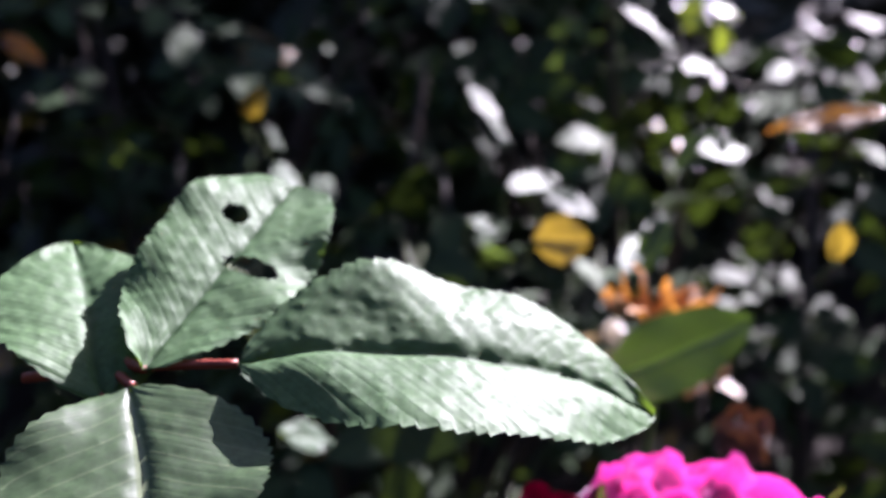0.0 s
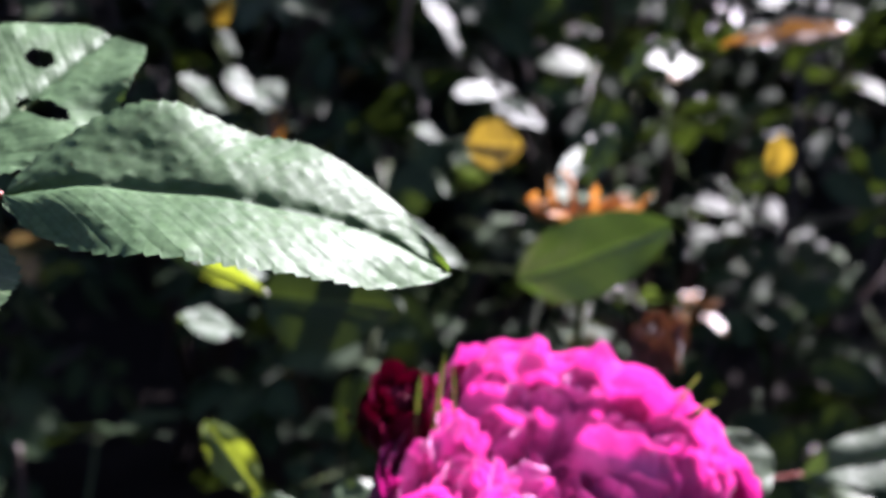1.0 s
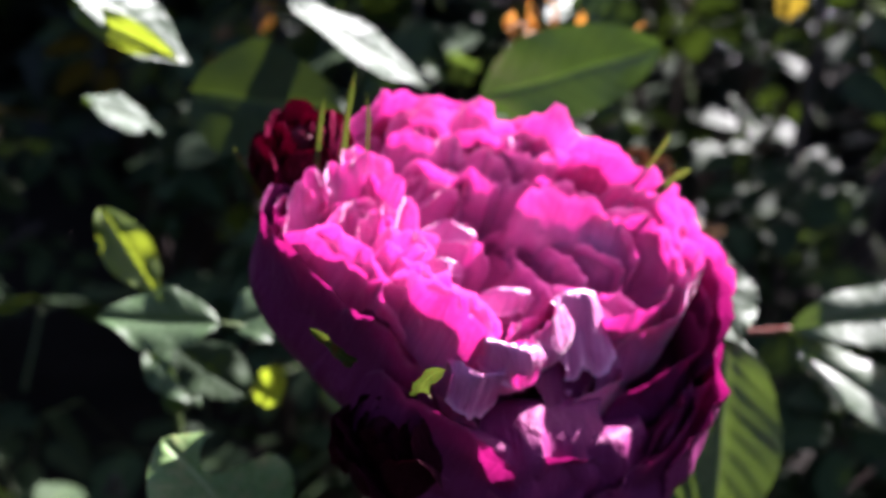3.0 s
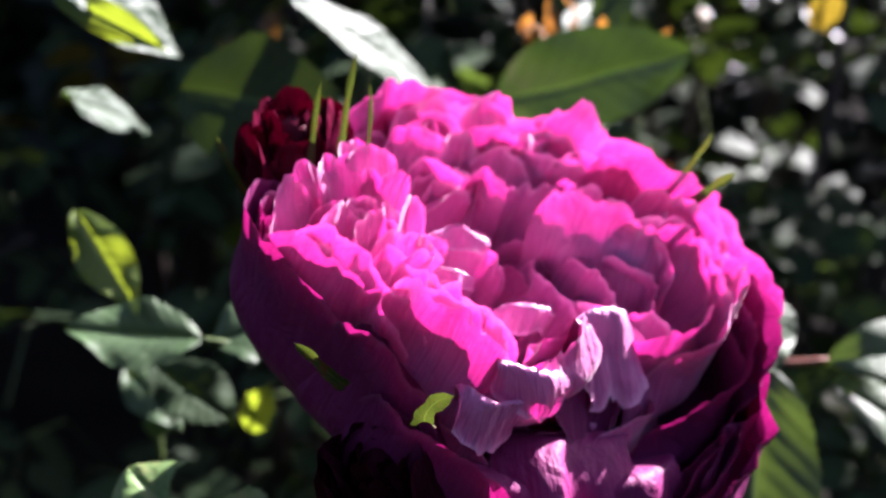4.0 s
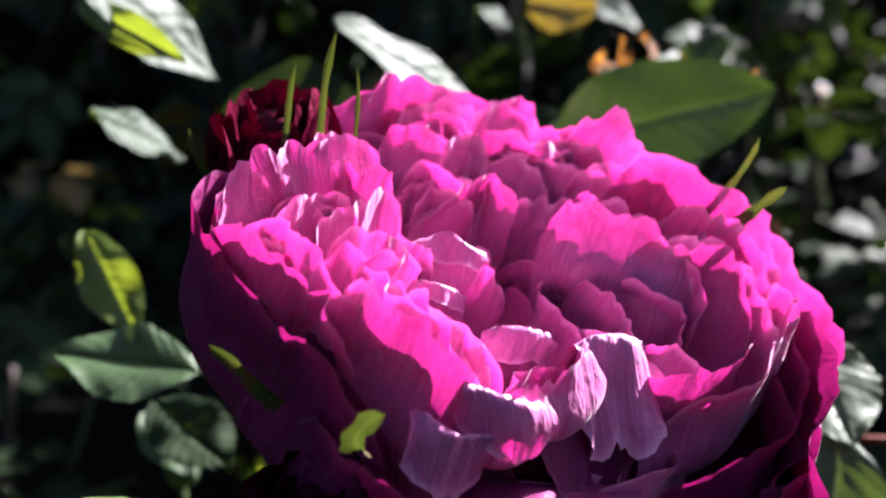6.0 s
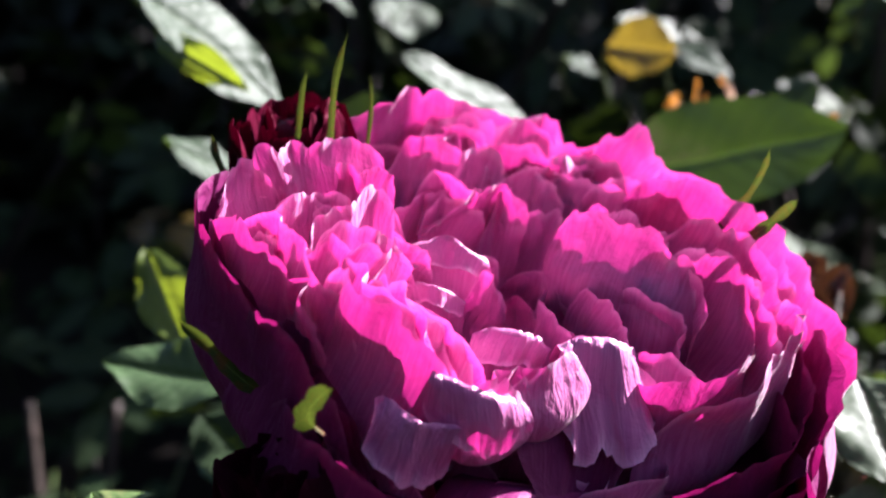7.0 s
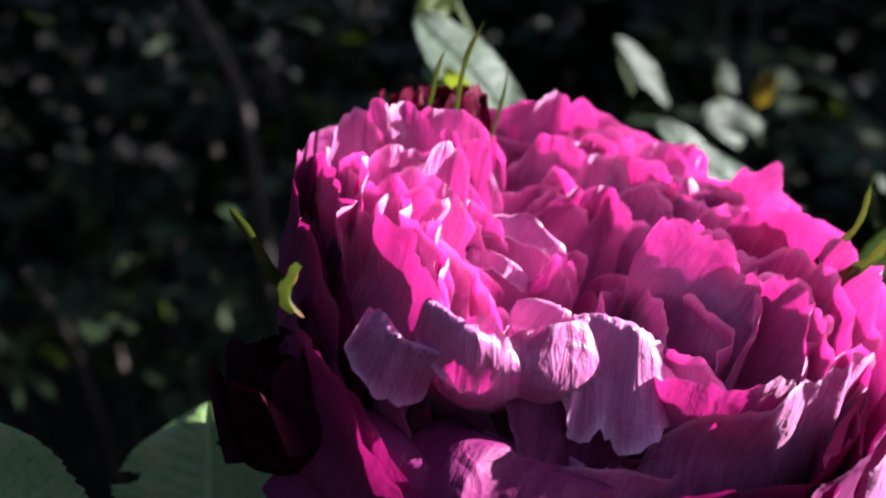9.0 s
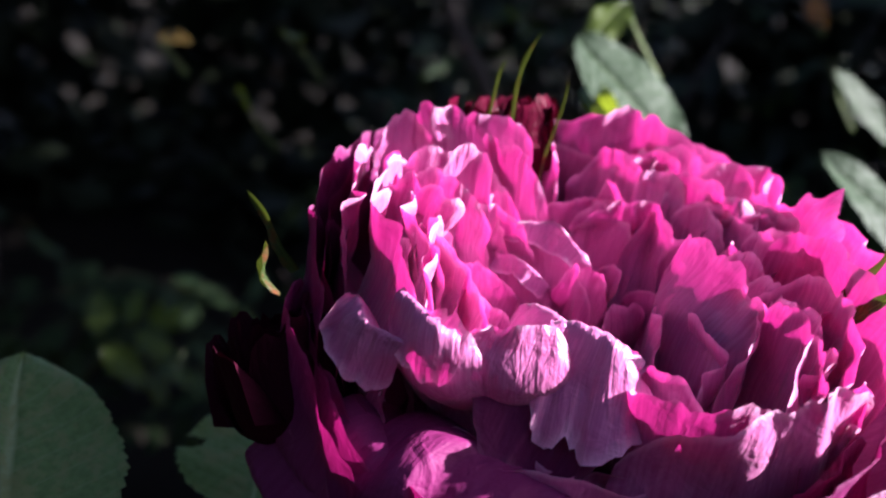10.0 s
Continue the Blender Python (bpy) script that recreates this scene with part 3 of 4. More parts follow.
cup_petal((13, 22, 41), (25, 20.5, 43), (36, 11, 37), foot=(13, 8, 5), belly=0.92, ruffle=1.1, curl=1.0)
cup_petal((24, 16, 41), (31, 13, 41), (37, 4, 35), foot=(14, 8, 5), belly=0.92, ruffle=1.0, curl=1.0)
for a, m, b, cu in (((2.5, 11, 29.5), (5, 3.5, 31), (13, -2, 32.5), 0.4), ((7, 2.5, 31.5), (16, -2.5, 34), (25.5, 1, 33), 0.8), ((16, -5, 30), (26, -3, 35.5), (32, 6, 38.5), 1.2),
                    ((22, -9, 28), (33, 2, 39), (34, 14, 41), 0.6), ((24, -15, 20), (36, -6, 29), (40, 8, 37), 0.9)):
    cup_petal(a, m, b, foot=(10, 4, 5), belly=1.12, ruffle=0.9, crumple=0.8, curl=cu, nu=30, material=SHADED_PETAL if m[1] == -6 else None)

# back wall: nested puffed petals, lower towards the heart
for a, m, b, cu, ru in (((1, 41, 39), (6.5, 39.5, 44.5), (12, 36, 41), -0.8, 0.6), ((-26, 31, 36), (-13, 37, 36.5), (4, 38, 38), 0.8, 1.6), ((-22, 34, 35), (-11, 42, 38), (-3, 41, 37), 0.6, 1.6),
                        ((-25, 25, 35), (-13, 31, 36.5), (0, 33, 36.5), 0.9, 1.7), ((-28, 19, 32), (-21, 25, 36), (-10, 27, 35), 0.7, 1.4), ((-10, 34, 36.5), (0, 36, 38), (9, 34, 39), 1.0, 1.8),
                        ((-11, 28, 35), (0, 30, 36.5), (10, 28, 38), 0.8, 1.6), ((-5, 22, 33), (2.5, 25, 34.5), (11, 21, 37), 0.5, 1.4), ((-24, 14, 29), (-17, 20, 32), (-8, 22, 32), 0.5, 1.2), ((3, 31, 38), (12, 30, 41), (20, 27, 42), 0.8, 1.4)):
    cup_petal(a, m, b, belly=0.86, ruffle=ru, curl=cu, foot=(-1, 5, 4), pleat=1.7, crumple=1.2, nu=38)
cup_petal((-19, 15, 32), (-11, 20, 36), (-4, 20, 36), belly=0.9, foot=(-3, 6, 6), ruffle=1.4, curl=2.6)

# heart of small curled petals
fold_petal(((-17, 1, 29), (-12, 4, 32.5), (-5, 7, 30)), ((-15.5, -1.5, 28), (-11, 1.5, 30.8), (-5.5, 4, 28.5)), foot=(-2, 3, 8), ruffle=0.6, crumple=0.5)
fold_petal(((-16, -3, 26), (-11, -1, 28.5), (-6, 1, 27)), ((-15, -5, 25), (-10, -3, 27), (-5.5, -1.5, 25.5)), foot=(-2, 0, 8), ruffle=0.6, crumple=0.5)
for a, m, b, foot, cu in (((-9.5, 10.5, 25), (-7, 13, 28.5), (-4, 11.5, 25), (-3, 5, 10), 0.6), ((-7.5, 1, 27), (-4.5, 3.5, 31.5), (-1, 3.5, 27), (-2, 1, 10), -0.8), ((-14, -9, 29), (-11, -7.5, 31), (-7, -4, 29), (-3, -2, 9), 0.5),
                          ((-10, -12, 30), (-6, -11, 31), (-2, -8, 28.5), (-1, -4, 9), 0.6), ((-4, 14.5, 25), (3.5, 13.5, 28.5), (9, 8.5, 27), (2, 6, 8), 1.2), ((-3, 10, 24), (2, 9, 26), (6, 5, 25), (1, 4, 8), 0.8),
                          ((-12, 8, 26), (-9, 10, 28), (-4, 9, 26), (-3, 5, 9), 0.5), ((-8, -14, 32), (-4, -15, 33), (0, -13, 30), (-1, -5, 9), 0.6)):
    cup_petal(a, m, b, foot=foot, belly=1.1, ruffle=0.8, crumple=0.7, curl=cu, nu=18, nv=16)
fold_petal(((-3, -6, 28), (2, -4.5, 30.5), (7, -3, 28)), ((-3, -9.5, 25), (2.5, -9, 27), (7.5, -6, 25)), foot=(2, 0, 8), ruffle=0.5, crumple=0.5)

# small ruffled petals crowded along the walls
rnd = random.Random(91)
for p, q, n, h0, h1 in (((-36, -4), (-17, -1), 7, 36, 34), ((-33, -12), (-6, -20), 9, 36.5, 36), ((-27, 16), (-5, 21), 6, 33, 34), ((-22, 28), (8, 33), 9, 36, 37), ((4, 22), (22, 18), 5, 37, 41), ((22, 24), (36, 10), 5, 42, 37)):
    for k in range(n):
        f = (k + rnd.uniform(0.1, 0.9)) / n
        c = Vector((p[0] + (q[0] - p[0]) * f + rnd.uniform(-2.5, 2.5), p[1] + (q[1] - p[1]) * f + rnd.uniform(-2.5, 2.5), 0))
        h, w = h0 + (h1 - h0) * f + rnd.uniform(-2.5, 1.5), rnd.uniform(3.5, 6.5)
        a = math.atan2(q[1] - p[1], q[0] - p[0]) + rnd.gauss(0, 0.5)
        t, up = Vector((math.cos(a), math.sin(a), 0)), Vector((0, 0, 1))
        cup_petal(c - t * w + up * (h - rnd.uniform(0, 2.5)), c * 1.03 + up * h, c + t * w + up * (h - rnd.uniform(0, 2.5)), foot=(c.x * 0.35, c.y * 0.35, 6), belly=0.85, ruffle=rnd.uniform(0.8, 1.5), curl=rnd.uniform(-0.4, 1.4), rounding=0.16, nu=18, nv=18)

# packed petals inside the front of the bowl
rnd = random.Random(47)
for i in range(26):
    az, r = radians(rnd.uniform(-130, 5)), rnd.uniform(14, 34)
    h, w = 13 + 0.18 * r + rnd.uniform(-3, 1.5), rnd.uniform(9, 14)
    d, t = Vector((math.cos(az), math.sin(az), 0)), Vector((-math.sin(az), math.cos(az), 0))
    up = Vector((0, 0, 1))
    cup_petal(d * r - t * w + up * (h - 2), d * (r + 1) + up * h, d * r + t * w + up * (h - 2), ruffle=1.3, curl=rnd.uniform(0.2, 0.8), nu=14, nv=12, material=SHADED_PETAL)

# crowded low petals between the walls
rnd = random.Random(31)
for i in range(20):
    az, r = radians(rnd.uniform(-180, 180)), rnd.uniform(6, 28)
    h, w = 15 + 0.30 * r + rnd.uniform(-2, 2), rnd.uniform(8, 13)
    d, t = Vector((math.cos(az), math.sin(az), 0)), Vector((-math.sin(az), math.cos(az), 0))
    up = Vector((0, 0, 1))
    cup_petal(d * r - t * w + up * (h - 2), d * (r + 1) + up * h, d * r + t * w + up * (h - 2), ruffle=1.3, curl=rnd.uniform(0.2, 0.8), nu=16, nv=14)

# calyx, sepals and stem
hip = bmesh.new()
bmesh.ops.create_uvsphere(hip, u_segments=16, v_segments=10, radius=1)
for v in hip.verts:
    v.co = Vector((v.co.x * 0.0065, v.co.y * 0.0065, v.co.z * 0.008 - 0.0035))
part("calyx", hip, STEM, rose, "rounded green calyx")


def world_part(name, bm, material, thing, label=""):
    """A part whose mesh is given in the world's own frame."""
    inv = thing.matrix_world.inverted() if thing.parent is None else Matrix()
    bm.transform(inv)
    return part(name, bm, material, thing, label)


world_part("sepal", strip((0.0905, 0.2315, 0.600), (0.0955, 0.2330, 0.607), (0.0955, 0.2285, 0.6135), 0.0016, (0, -1, 0.3), 1), SEPAL, rose, "long green sepal with a brown tip")
world_part("sepal", strip((0.0935, 0.2300, 0.598), (0.0985, 0.2315, 0.603), (0.1005, 0.2262, 0.6075), 0.0026, (0, -1, 0.3), 2), SEPAL, rose, "long green sepal with a brown tip")
world_part("stem", tube([(0.0595, 0.2145, 0.556), (0.060, 0.225, 0.52), (0.066, 0.25, 0.44), (0.085, 0.29, 0.25), (0.09, 0.31, 0.0)], [0.003, 0.0025, 0.0028, 0.004, 0.006]), STEM, rose)


# ---- buds ----
def bud(at, axis, size, material, label, stem, sepals, group="rose buds"):
    """A closed bud of wrapped petals on a calyx; sepals: (base, mid, tip, width) in the world."""
    at, axis = Vector(at), Vector(axis).normalized()
    e = empty("rose_bud", at, label, "rose bud", group)
    ax = axis.orthogonal().normalized()
    e.matrix_world = Matrix.Translation(at) @ Matrix((ax, axis.cross(ax), axis)).transposed().to_4x4()
    rnd = random.Random(int(at.x * 1e5))
    k = size / 20
    for ring, (n, r, h, w) in enumerate(((6, 8.2, 21, 15), (5, 6.6, 22, 12), (5, 5.0, 22.5, 10), (4, 3.0, 22.5, 8), (3, 1.6, 22, 6))):
        for i in range(n):
            az = radians(360 * i / n + 37 * ring + rnd.uniform(-8, 8))
            d = Vector((math.cos(az), math.sin(az), 0))
            up = Vector((0, 0, 1))
            hh = h * rnd.uniform(0.86, 1.04)
            line = [d * 0.001, d * 0.0125 * k * r / 8 + up * 0.001 * k, d * (r + 4.2) * k / 1000 + up * hh * 0.55 * k / 1000, d * (r - 1.5) * k / 1000 + up * hh * k / 1000]
            sheet = petal_sheet(line, Vector((math.sin(az), -math.cos(az), 0)), w * k / 1000, wrap=1.0, ruffle=0.8 * k, crumple=0.8, curl=rnd.uniform(0.05, 0.4), seed=rnd.randrange(9999), nu=10, nv=10)
            part("petal", sheet, material, e)
    core = bmesh.new()
    bmesh.ops.create_uvsphere(core, u_segments=14, v_segments=10, radius=1)
    for v in core.verts:
        q = v.co * 4
        v.co = Vector((v.co.x * 0.0062 * k, v.co.y * 0.0062 * k, 0.0095 * k + v.co.z * 0.0098 * k)) + noise.noise_vector(q) * 0.0006 * k
    part("inner_petals", core, material, e)
    cup = bmesh.new()
    bmesh.ops.create_uvsphere(cup, u_segments=14, v_segments=9, radius=1)
    for v in cup.verts:
        v.co = Vector((v.co.x * 0.0052 * k, v.co.y * 0.0052 * k, v.co.z * 0.006 * k - 0.002 * k))
    part("calyx", cup, STEM, e)
    for i, (b, m, t, w) in enumerate(sepals):
        world_part("sepal", strip(b, m, t, w, (0, -1, 0.4), i + int(at.y * 1000)), SEPAL, e)
    world_part("stem", tube(stem, [0.0019, 0.0018, 0.0022, 0.003]), STEM, e)
    return e


bud((0.0285, 0.2235, 0.5915), (-0.12, -0.1, 1), 17.5, BUD_PETAL, "dark crimson rose bud with long upright green sepals",
    [(0.029, 0.2235, 0.590), (0.033, 0.228, 0.56), (0.050, 0.24, 0.49), (0.075, 0.28, 0.30)],
    [((0.0355, 0.2165, 0.601), (0.036, 0.213, 0.611), (0.0371, 0.2161, 0.6229), 0.0019), ((0.0315, 0.2150, 0.601), (0.031, 0.2125, 0.608), (0.0321, 0.2150, 0.6175), 0.0017),
     ((0.038, 0.2205, 0.593), (0.0405, 0.221, 0.606), (0.0385, 0.222, 0.6165), 0.0012), ((0.0225, 0.2185, 0.592), (0.017, 0.217, 0.600), (0.0145, 0.219, 0.6045), 0.0022)])
bud((0.0545, 0.1775, 0.5655), (-0.35, -0.40, 1), 16, BUD_SHADED, "drooping dark crimson rose bud in the shade under the open rose",
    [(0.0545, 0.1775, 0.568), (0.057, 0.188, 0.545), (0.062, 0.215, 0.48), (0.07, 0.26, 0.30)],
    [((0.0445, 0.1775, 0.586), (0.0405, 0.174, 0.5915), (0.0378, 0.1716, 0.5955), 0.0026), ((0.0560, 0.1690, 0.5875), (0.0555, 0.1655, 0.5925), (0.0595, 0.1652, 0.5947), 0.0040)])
bud((0.107, 0.351, 0.544), (0.1, -0.2, 1), 17, DRY_PETAL, "withered brown rose bud behind the open flower",
    [(0.107, 0.351, 0.543), (0.108, 0.355, 0.50), (0.11, 0.36, 0.42), (0.10, 0.37, 0.25)], [])


# ---- leaves close to the camera ----
def leaf(base, tip, up, width, material, label, fold=0.2, droop=0.2, seed=1, wave=1.0, stalk=None, stalk_mat=None, category="leaf", group="rose leaves near the flower", **kw):
    base, tip = Vector(base), Vector(tip)
    e = empty("rose_leaf", base, label, category, group)
    e.matrix_world = lie(base, tip, up)
    nu, nv, drop, ribbed = kw.pop("nu", 18), kw.pop("nv", 32), kw.pop("drop", None), kw.pop("ribbed", 1.0)
    shape = leaf_shape((tip - base).length, width, fold, droop, wave, seed, **kw)
    part("blade", grid_mesh(shape, nu, nv, drop), material, e)
    lower = Vector((0, 0, -0.0008))
    part("midrib", tube([shape(0, 0.02 + 0.93 * k / 7) + lower for k in range(8)], [(0.0007 - 0.00007 * k) * ribbed for k in range(8)], 6), STEM, e)
    if stalk:
        world_part("stalk", tube([base, *stalk], [0.0007] + [0.0009] * len(stalk), 6), stalk_mat or STEM, e)
    return e


leaf((-0.0300, 0.1575, 0.678), (0.0395, 0.1725, 0.6685), (-0.06, -0.34, 0.94), 0.039, LEAF_HERO, "large waxy toothed rose leaf with a folded midrib", fold=0.26, droop=0.22, arch=0.075, relief=1.2, wave=1.6, seed=3, nu=44, nv=90, teeth=26,
     stalk=[(-0.045, 0.160, 0.676), (-0.065, 0.163, 0.672)], stalk_mat=STEM_RED)


def eaten(v, s):
    return ((v - 0.30) / 0.16)**2 + ((s - 0.72) / 0.05)**2 < 1 or ((v + 0.28) / 0.36)**2 + ((s - 0.52) / 0.05)**2 < 1


leaf((-0.0443, 0.1577, 0.6766), (-0.0265, 0.203, 0.6955), (0.12, -0.5, 0.86), 0.030, LEAF_HERO, "waxy rose leaf with two eaten holes", fold=0.22, droop=0.2, relief=1.1, wave=1.5, seed=8, nu=40, nv=80, teeth=24, blunt=0.14, drop=eaten,
     stalk=[(-0.048, 0.1615, 0.676)], stalk_mat=STEM_RED)
leaf((-0.050, 0.155, 0.6725), (-0.0615, 0.186, 0.6925), (0.3, -0.5, 0.8), 0.033, LEAF_HERO, "waxy rose leaf curled down at its tip", fold=0.35, droop=0.5, seed=12, nu=36, nv=64, teeth=22,
     stalk=[(-0.057, 0.1625, 0.6745)], stalk_mat=STEM_RED)
leaf((-0.0455, 0.1545, 0.6755), (-0.0345, 0.118, 0.662), (0.1, -0.32, 0.94), 0.037, LEAF_PALE, "pale green rose leaf with a light midrib", fold=0.12, droop=0.2, seed=15, nu=36, nv=64, teeth=22,
     stalk=[(-0.0505, 0.1615, 0.6745)], stalk_mat=STEM_RED)
leaf((0.058, 0.345, 0.578), (0.1110, 0.357, 0.5965), (-0.15, -0.95, 0.25), 0.030, LEAF_GLOW, "dark rose leaf with sunlight shining through it", ribbed=0.25, fold=0.1, droop=0.15, seed=21, nu=24, nv=44)
leaf((-0.026, 0.333, 0.574), (0.020, 0.320, 0.579), (0.0, -0.80, 0.6), 0.036, LEAF, "broad dark rose leaf with a bright rim", fold=0.1, droop=0.2, seed=22, nu=24, nv=44)
leaf((0.0002, 0.3398, 0.6013), (0.0432, 0.3724, 0.5729), (0.66, -0.27, 0.70), 0.017, LEAF_SHINE, "glossy rose leaf shining in the sun", fold=0.08, droop=0.15, seed=23, nu=24, nv=44)
leaf((-0.0510, 0.2983, 0.6158), (-0.0212, 0.323, 0.5876), (0.75, -0.19, 0.63), 0.024, LEAF_SHINE, "glossy rose leaf shining in the sun", fold=0.15, droop=0.1, seed=24, nu=24, nv=44)
# backlit underside of the leaf above, its glow put into a lime strip
leaf((-0.049, 0.304, 0.6045), (-0.0167, 0.2884, 0.5975), (0.1, -0.9, 0.35), 0.008, LEAF_LIME, "backlit underside edge of the glossy leaf, added as a lime strip", fold=0.2, droop=0.1, seed=25, nu=16, nv=36)
leaf((-0.0476, 0.3066, 0.5780), (-0.0300, 0.3256, 0.5650), (0.72, -0.16, 0.68), 0.011, LEAF_SHINE, "small glossy rose leaf", fold=0.2, droop=0.2, seed=26, nu=16, nv=36)
leaf((0.004, 0.252, 0.546), (-0.024, 0.246, 0.548), (0.1, -0.5, 0.9), 0.017, LEAF_PALE, "small grey-green rose leaflet", fold=0.25, droop=0.1, seed=27, nu=20, nv=36, stalk=[(0.012, 0.254, 0.544), (0.03, 0.26, 0.535)])
leaf((0.006, 0.253, 0.545), (0.024, 0.262, 0.551), (-0.1, -0.4, 0.9), 0.018, LEAF_PALE, "small grey-green rose leaflet", fold=0.2, droop=0.1, seed=28, nu=20, nv=36)
leaf((-0.010, 0.262, 0.532), (0.012, 0.250, 0.528), (0.1, -0.5, 0.9), 0.016, LEAF, "small dark rose leaflet", fold=0.2, droop=0.1, seed=29, nu=20, nv=36)
leaf((-0.033, 0.2763, 0.5606), (-0.0146, 0.2628, 0.5453), (0.3, -0.8, 0.5), 0.012, LEAF_LIME, "yellow-green rose leaf with sunlight in it", fold=0.2, droop=0.2, seed=30, nu=18, nv=36)


def bitten(v, s):
    return (v + 1.0)**2 / 0.75 + ((s - 0.66) / 0.16)**2 < 1 or ((v - 1.0) / 0.3)**2 + ((s - 0.45) / 0.05)**2 < 1


leaf((0.0295, 0.1850, 0.5385), (0.006, 0.2000, 0.5515), (0.25, -0.45, 0.85), 0.029, LEAF_SPECKLED_LIT, "rose leaf with a deep eaten notch in its margin", fold=0.15, droop=0.2, seed=31, nu=36, nv=64, drop=bitten)
leaf((0.0398, 0.144, 0.5400), (0.0043, 0.1530, 0.5605), (0.45, -0.25, 0.85), 0.034, LEAF_SPECKLED_LIT, "green toothed rose leaf with pale specks", fold=0.12, droop=0.25, seed=32, nu=36, nv=64, teeth=24)
leaf((0.1255, 0.272, 0.549), (0.127, 0.235, 0.508), (0.25, -0.6, 0.75), 0.030, LEAF_PALE, "broad green rose leaf hanging beside the flower", fold=0.12, droop=0.2, seed=33, nu=28, nv=48, stalk=[(0.124, 0.28, 0.553)])
leaf((0.118, 0.288, 0.560), (0.1285, 0.267, 0.550), (0.2, -0.5, 0.8), 0.022, LEAF_PALE, "rose leaflet half hidden behind the flower", fold=0.1, droop=0.2, seed=34, nu=20, nv=36)
leaf((0.151, 0.305, 0.534), (0.205, 0.312, 0.546), (0.1, -0.45, 0.9), 0.022, LEAF_PALE, "green rose leaf on a red stalk", fold=0.3, droop=0.2, seed=35, nu=24, nv=40, stalk=[(0.140, 0.304, 0.532), (0.125, 0.305, 0.53)], stalk_mat=STEM_RED)
leaf((0.152, 0.300, 0.530), (0.205, 0.290, 0.511), (0.1, -0.4, 0.9), 0.022, LEAF_PALE, "green rose leaf on a red stalk", fold=0.25, droop=0.2, seed=36, nu=24, nv=40)


# small lime and grey leaves low beside the flower
for i, (p, q, w, m, text) in enumerate((((0.006, 0.292, 0.497), (0.010, 0.287, 0.513), 0.010, LEAF_LIME, "small lime green leaflet among the dark foliage"), ((0.022, 0.290, 0.505), (0.042, 0.286, 0.507), 0.012, LEAF_LIME, "small lime green leaflet among the dark foliage"),
                                        ((-0.030, 0.300, 0.505), (-0.012, 0.288, 0.498), 0.012, LEAF_PALE, "small grey-green leaflet among the dark foliage"), ((0.255, 0.395, 0.598), (0.225, 0.380, 0.572), 0.026, LEAF, "dark rose leaf with a grey sheen"))):
    leaf(p, q, (0.1, -0.6, 0.8), w, m, text, fold=0.2, droop=0.2, seed=60 + i, nu=14, nv=28)
hipbud = bmesh.new()
bmesh.ops.create_uvsphere(hipbud, u_segments=16, v_segments=12, radius=1)
for v in hipbud.verts:
    k = 1 + 0.12 * v.co.z
    v.co = Vector((v.co.x * 0.0045 * k, v.co.y * 0.0045 * k, v.co.z * 0.0052))
hip_thing = empty("rose_hip", (-0.0258, 0.3142, 0.4802), "pale green unripe rose hip", "rose hip")
part("fruit", hipbud, LEAF_PALE, hip_thing)
part("stem", tube([(0, 0, -0.004), (0.004, 0.004, -0.05), (0.02, 0.03, -0.2)], [0.0012, 0.0013, 0.002], 6), STEM, hip_thing)

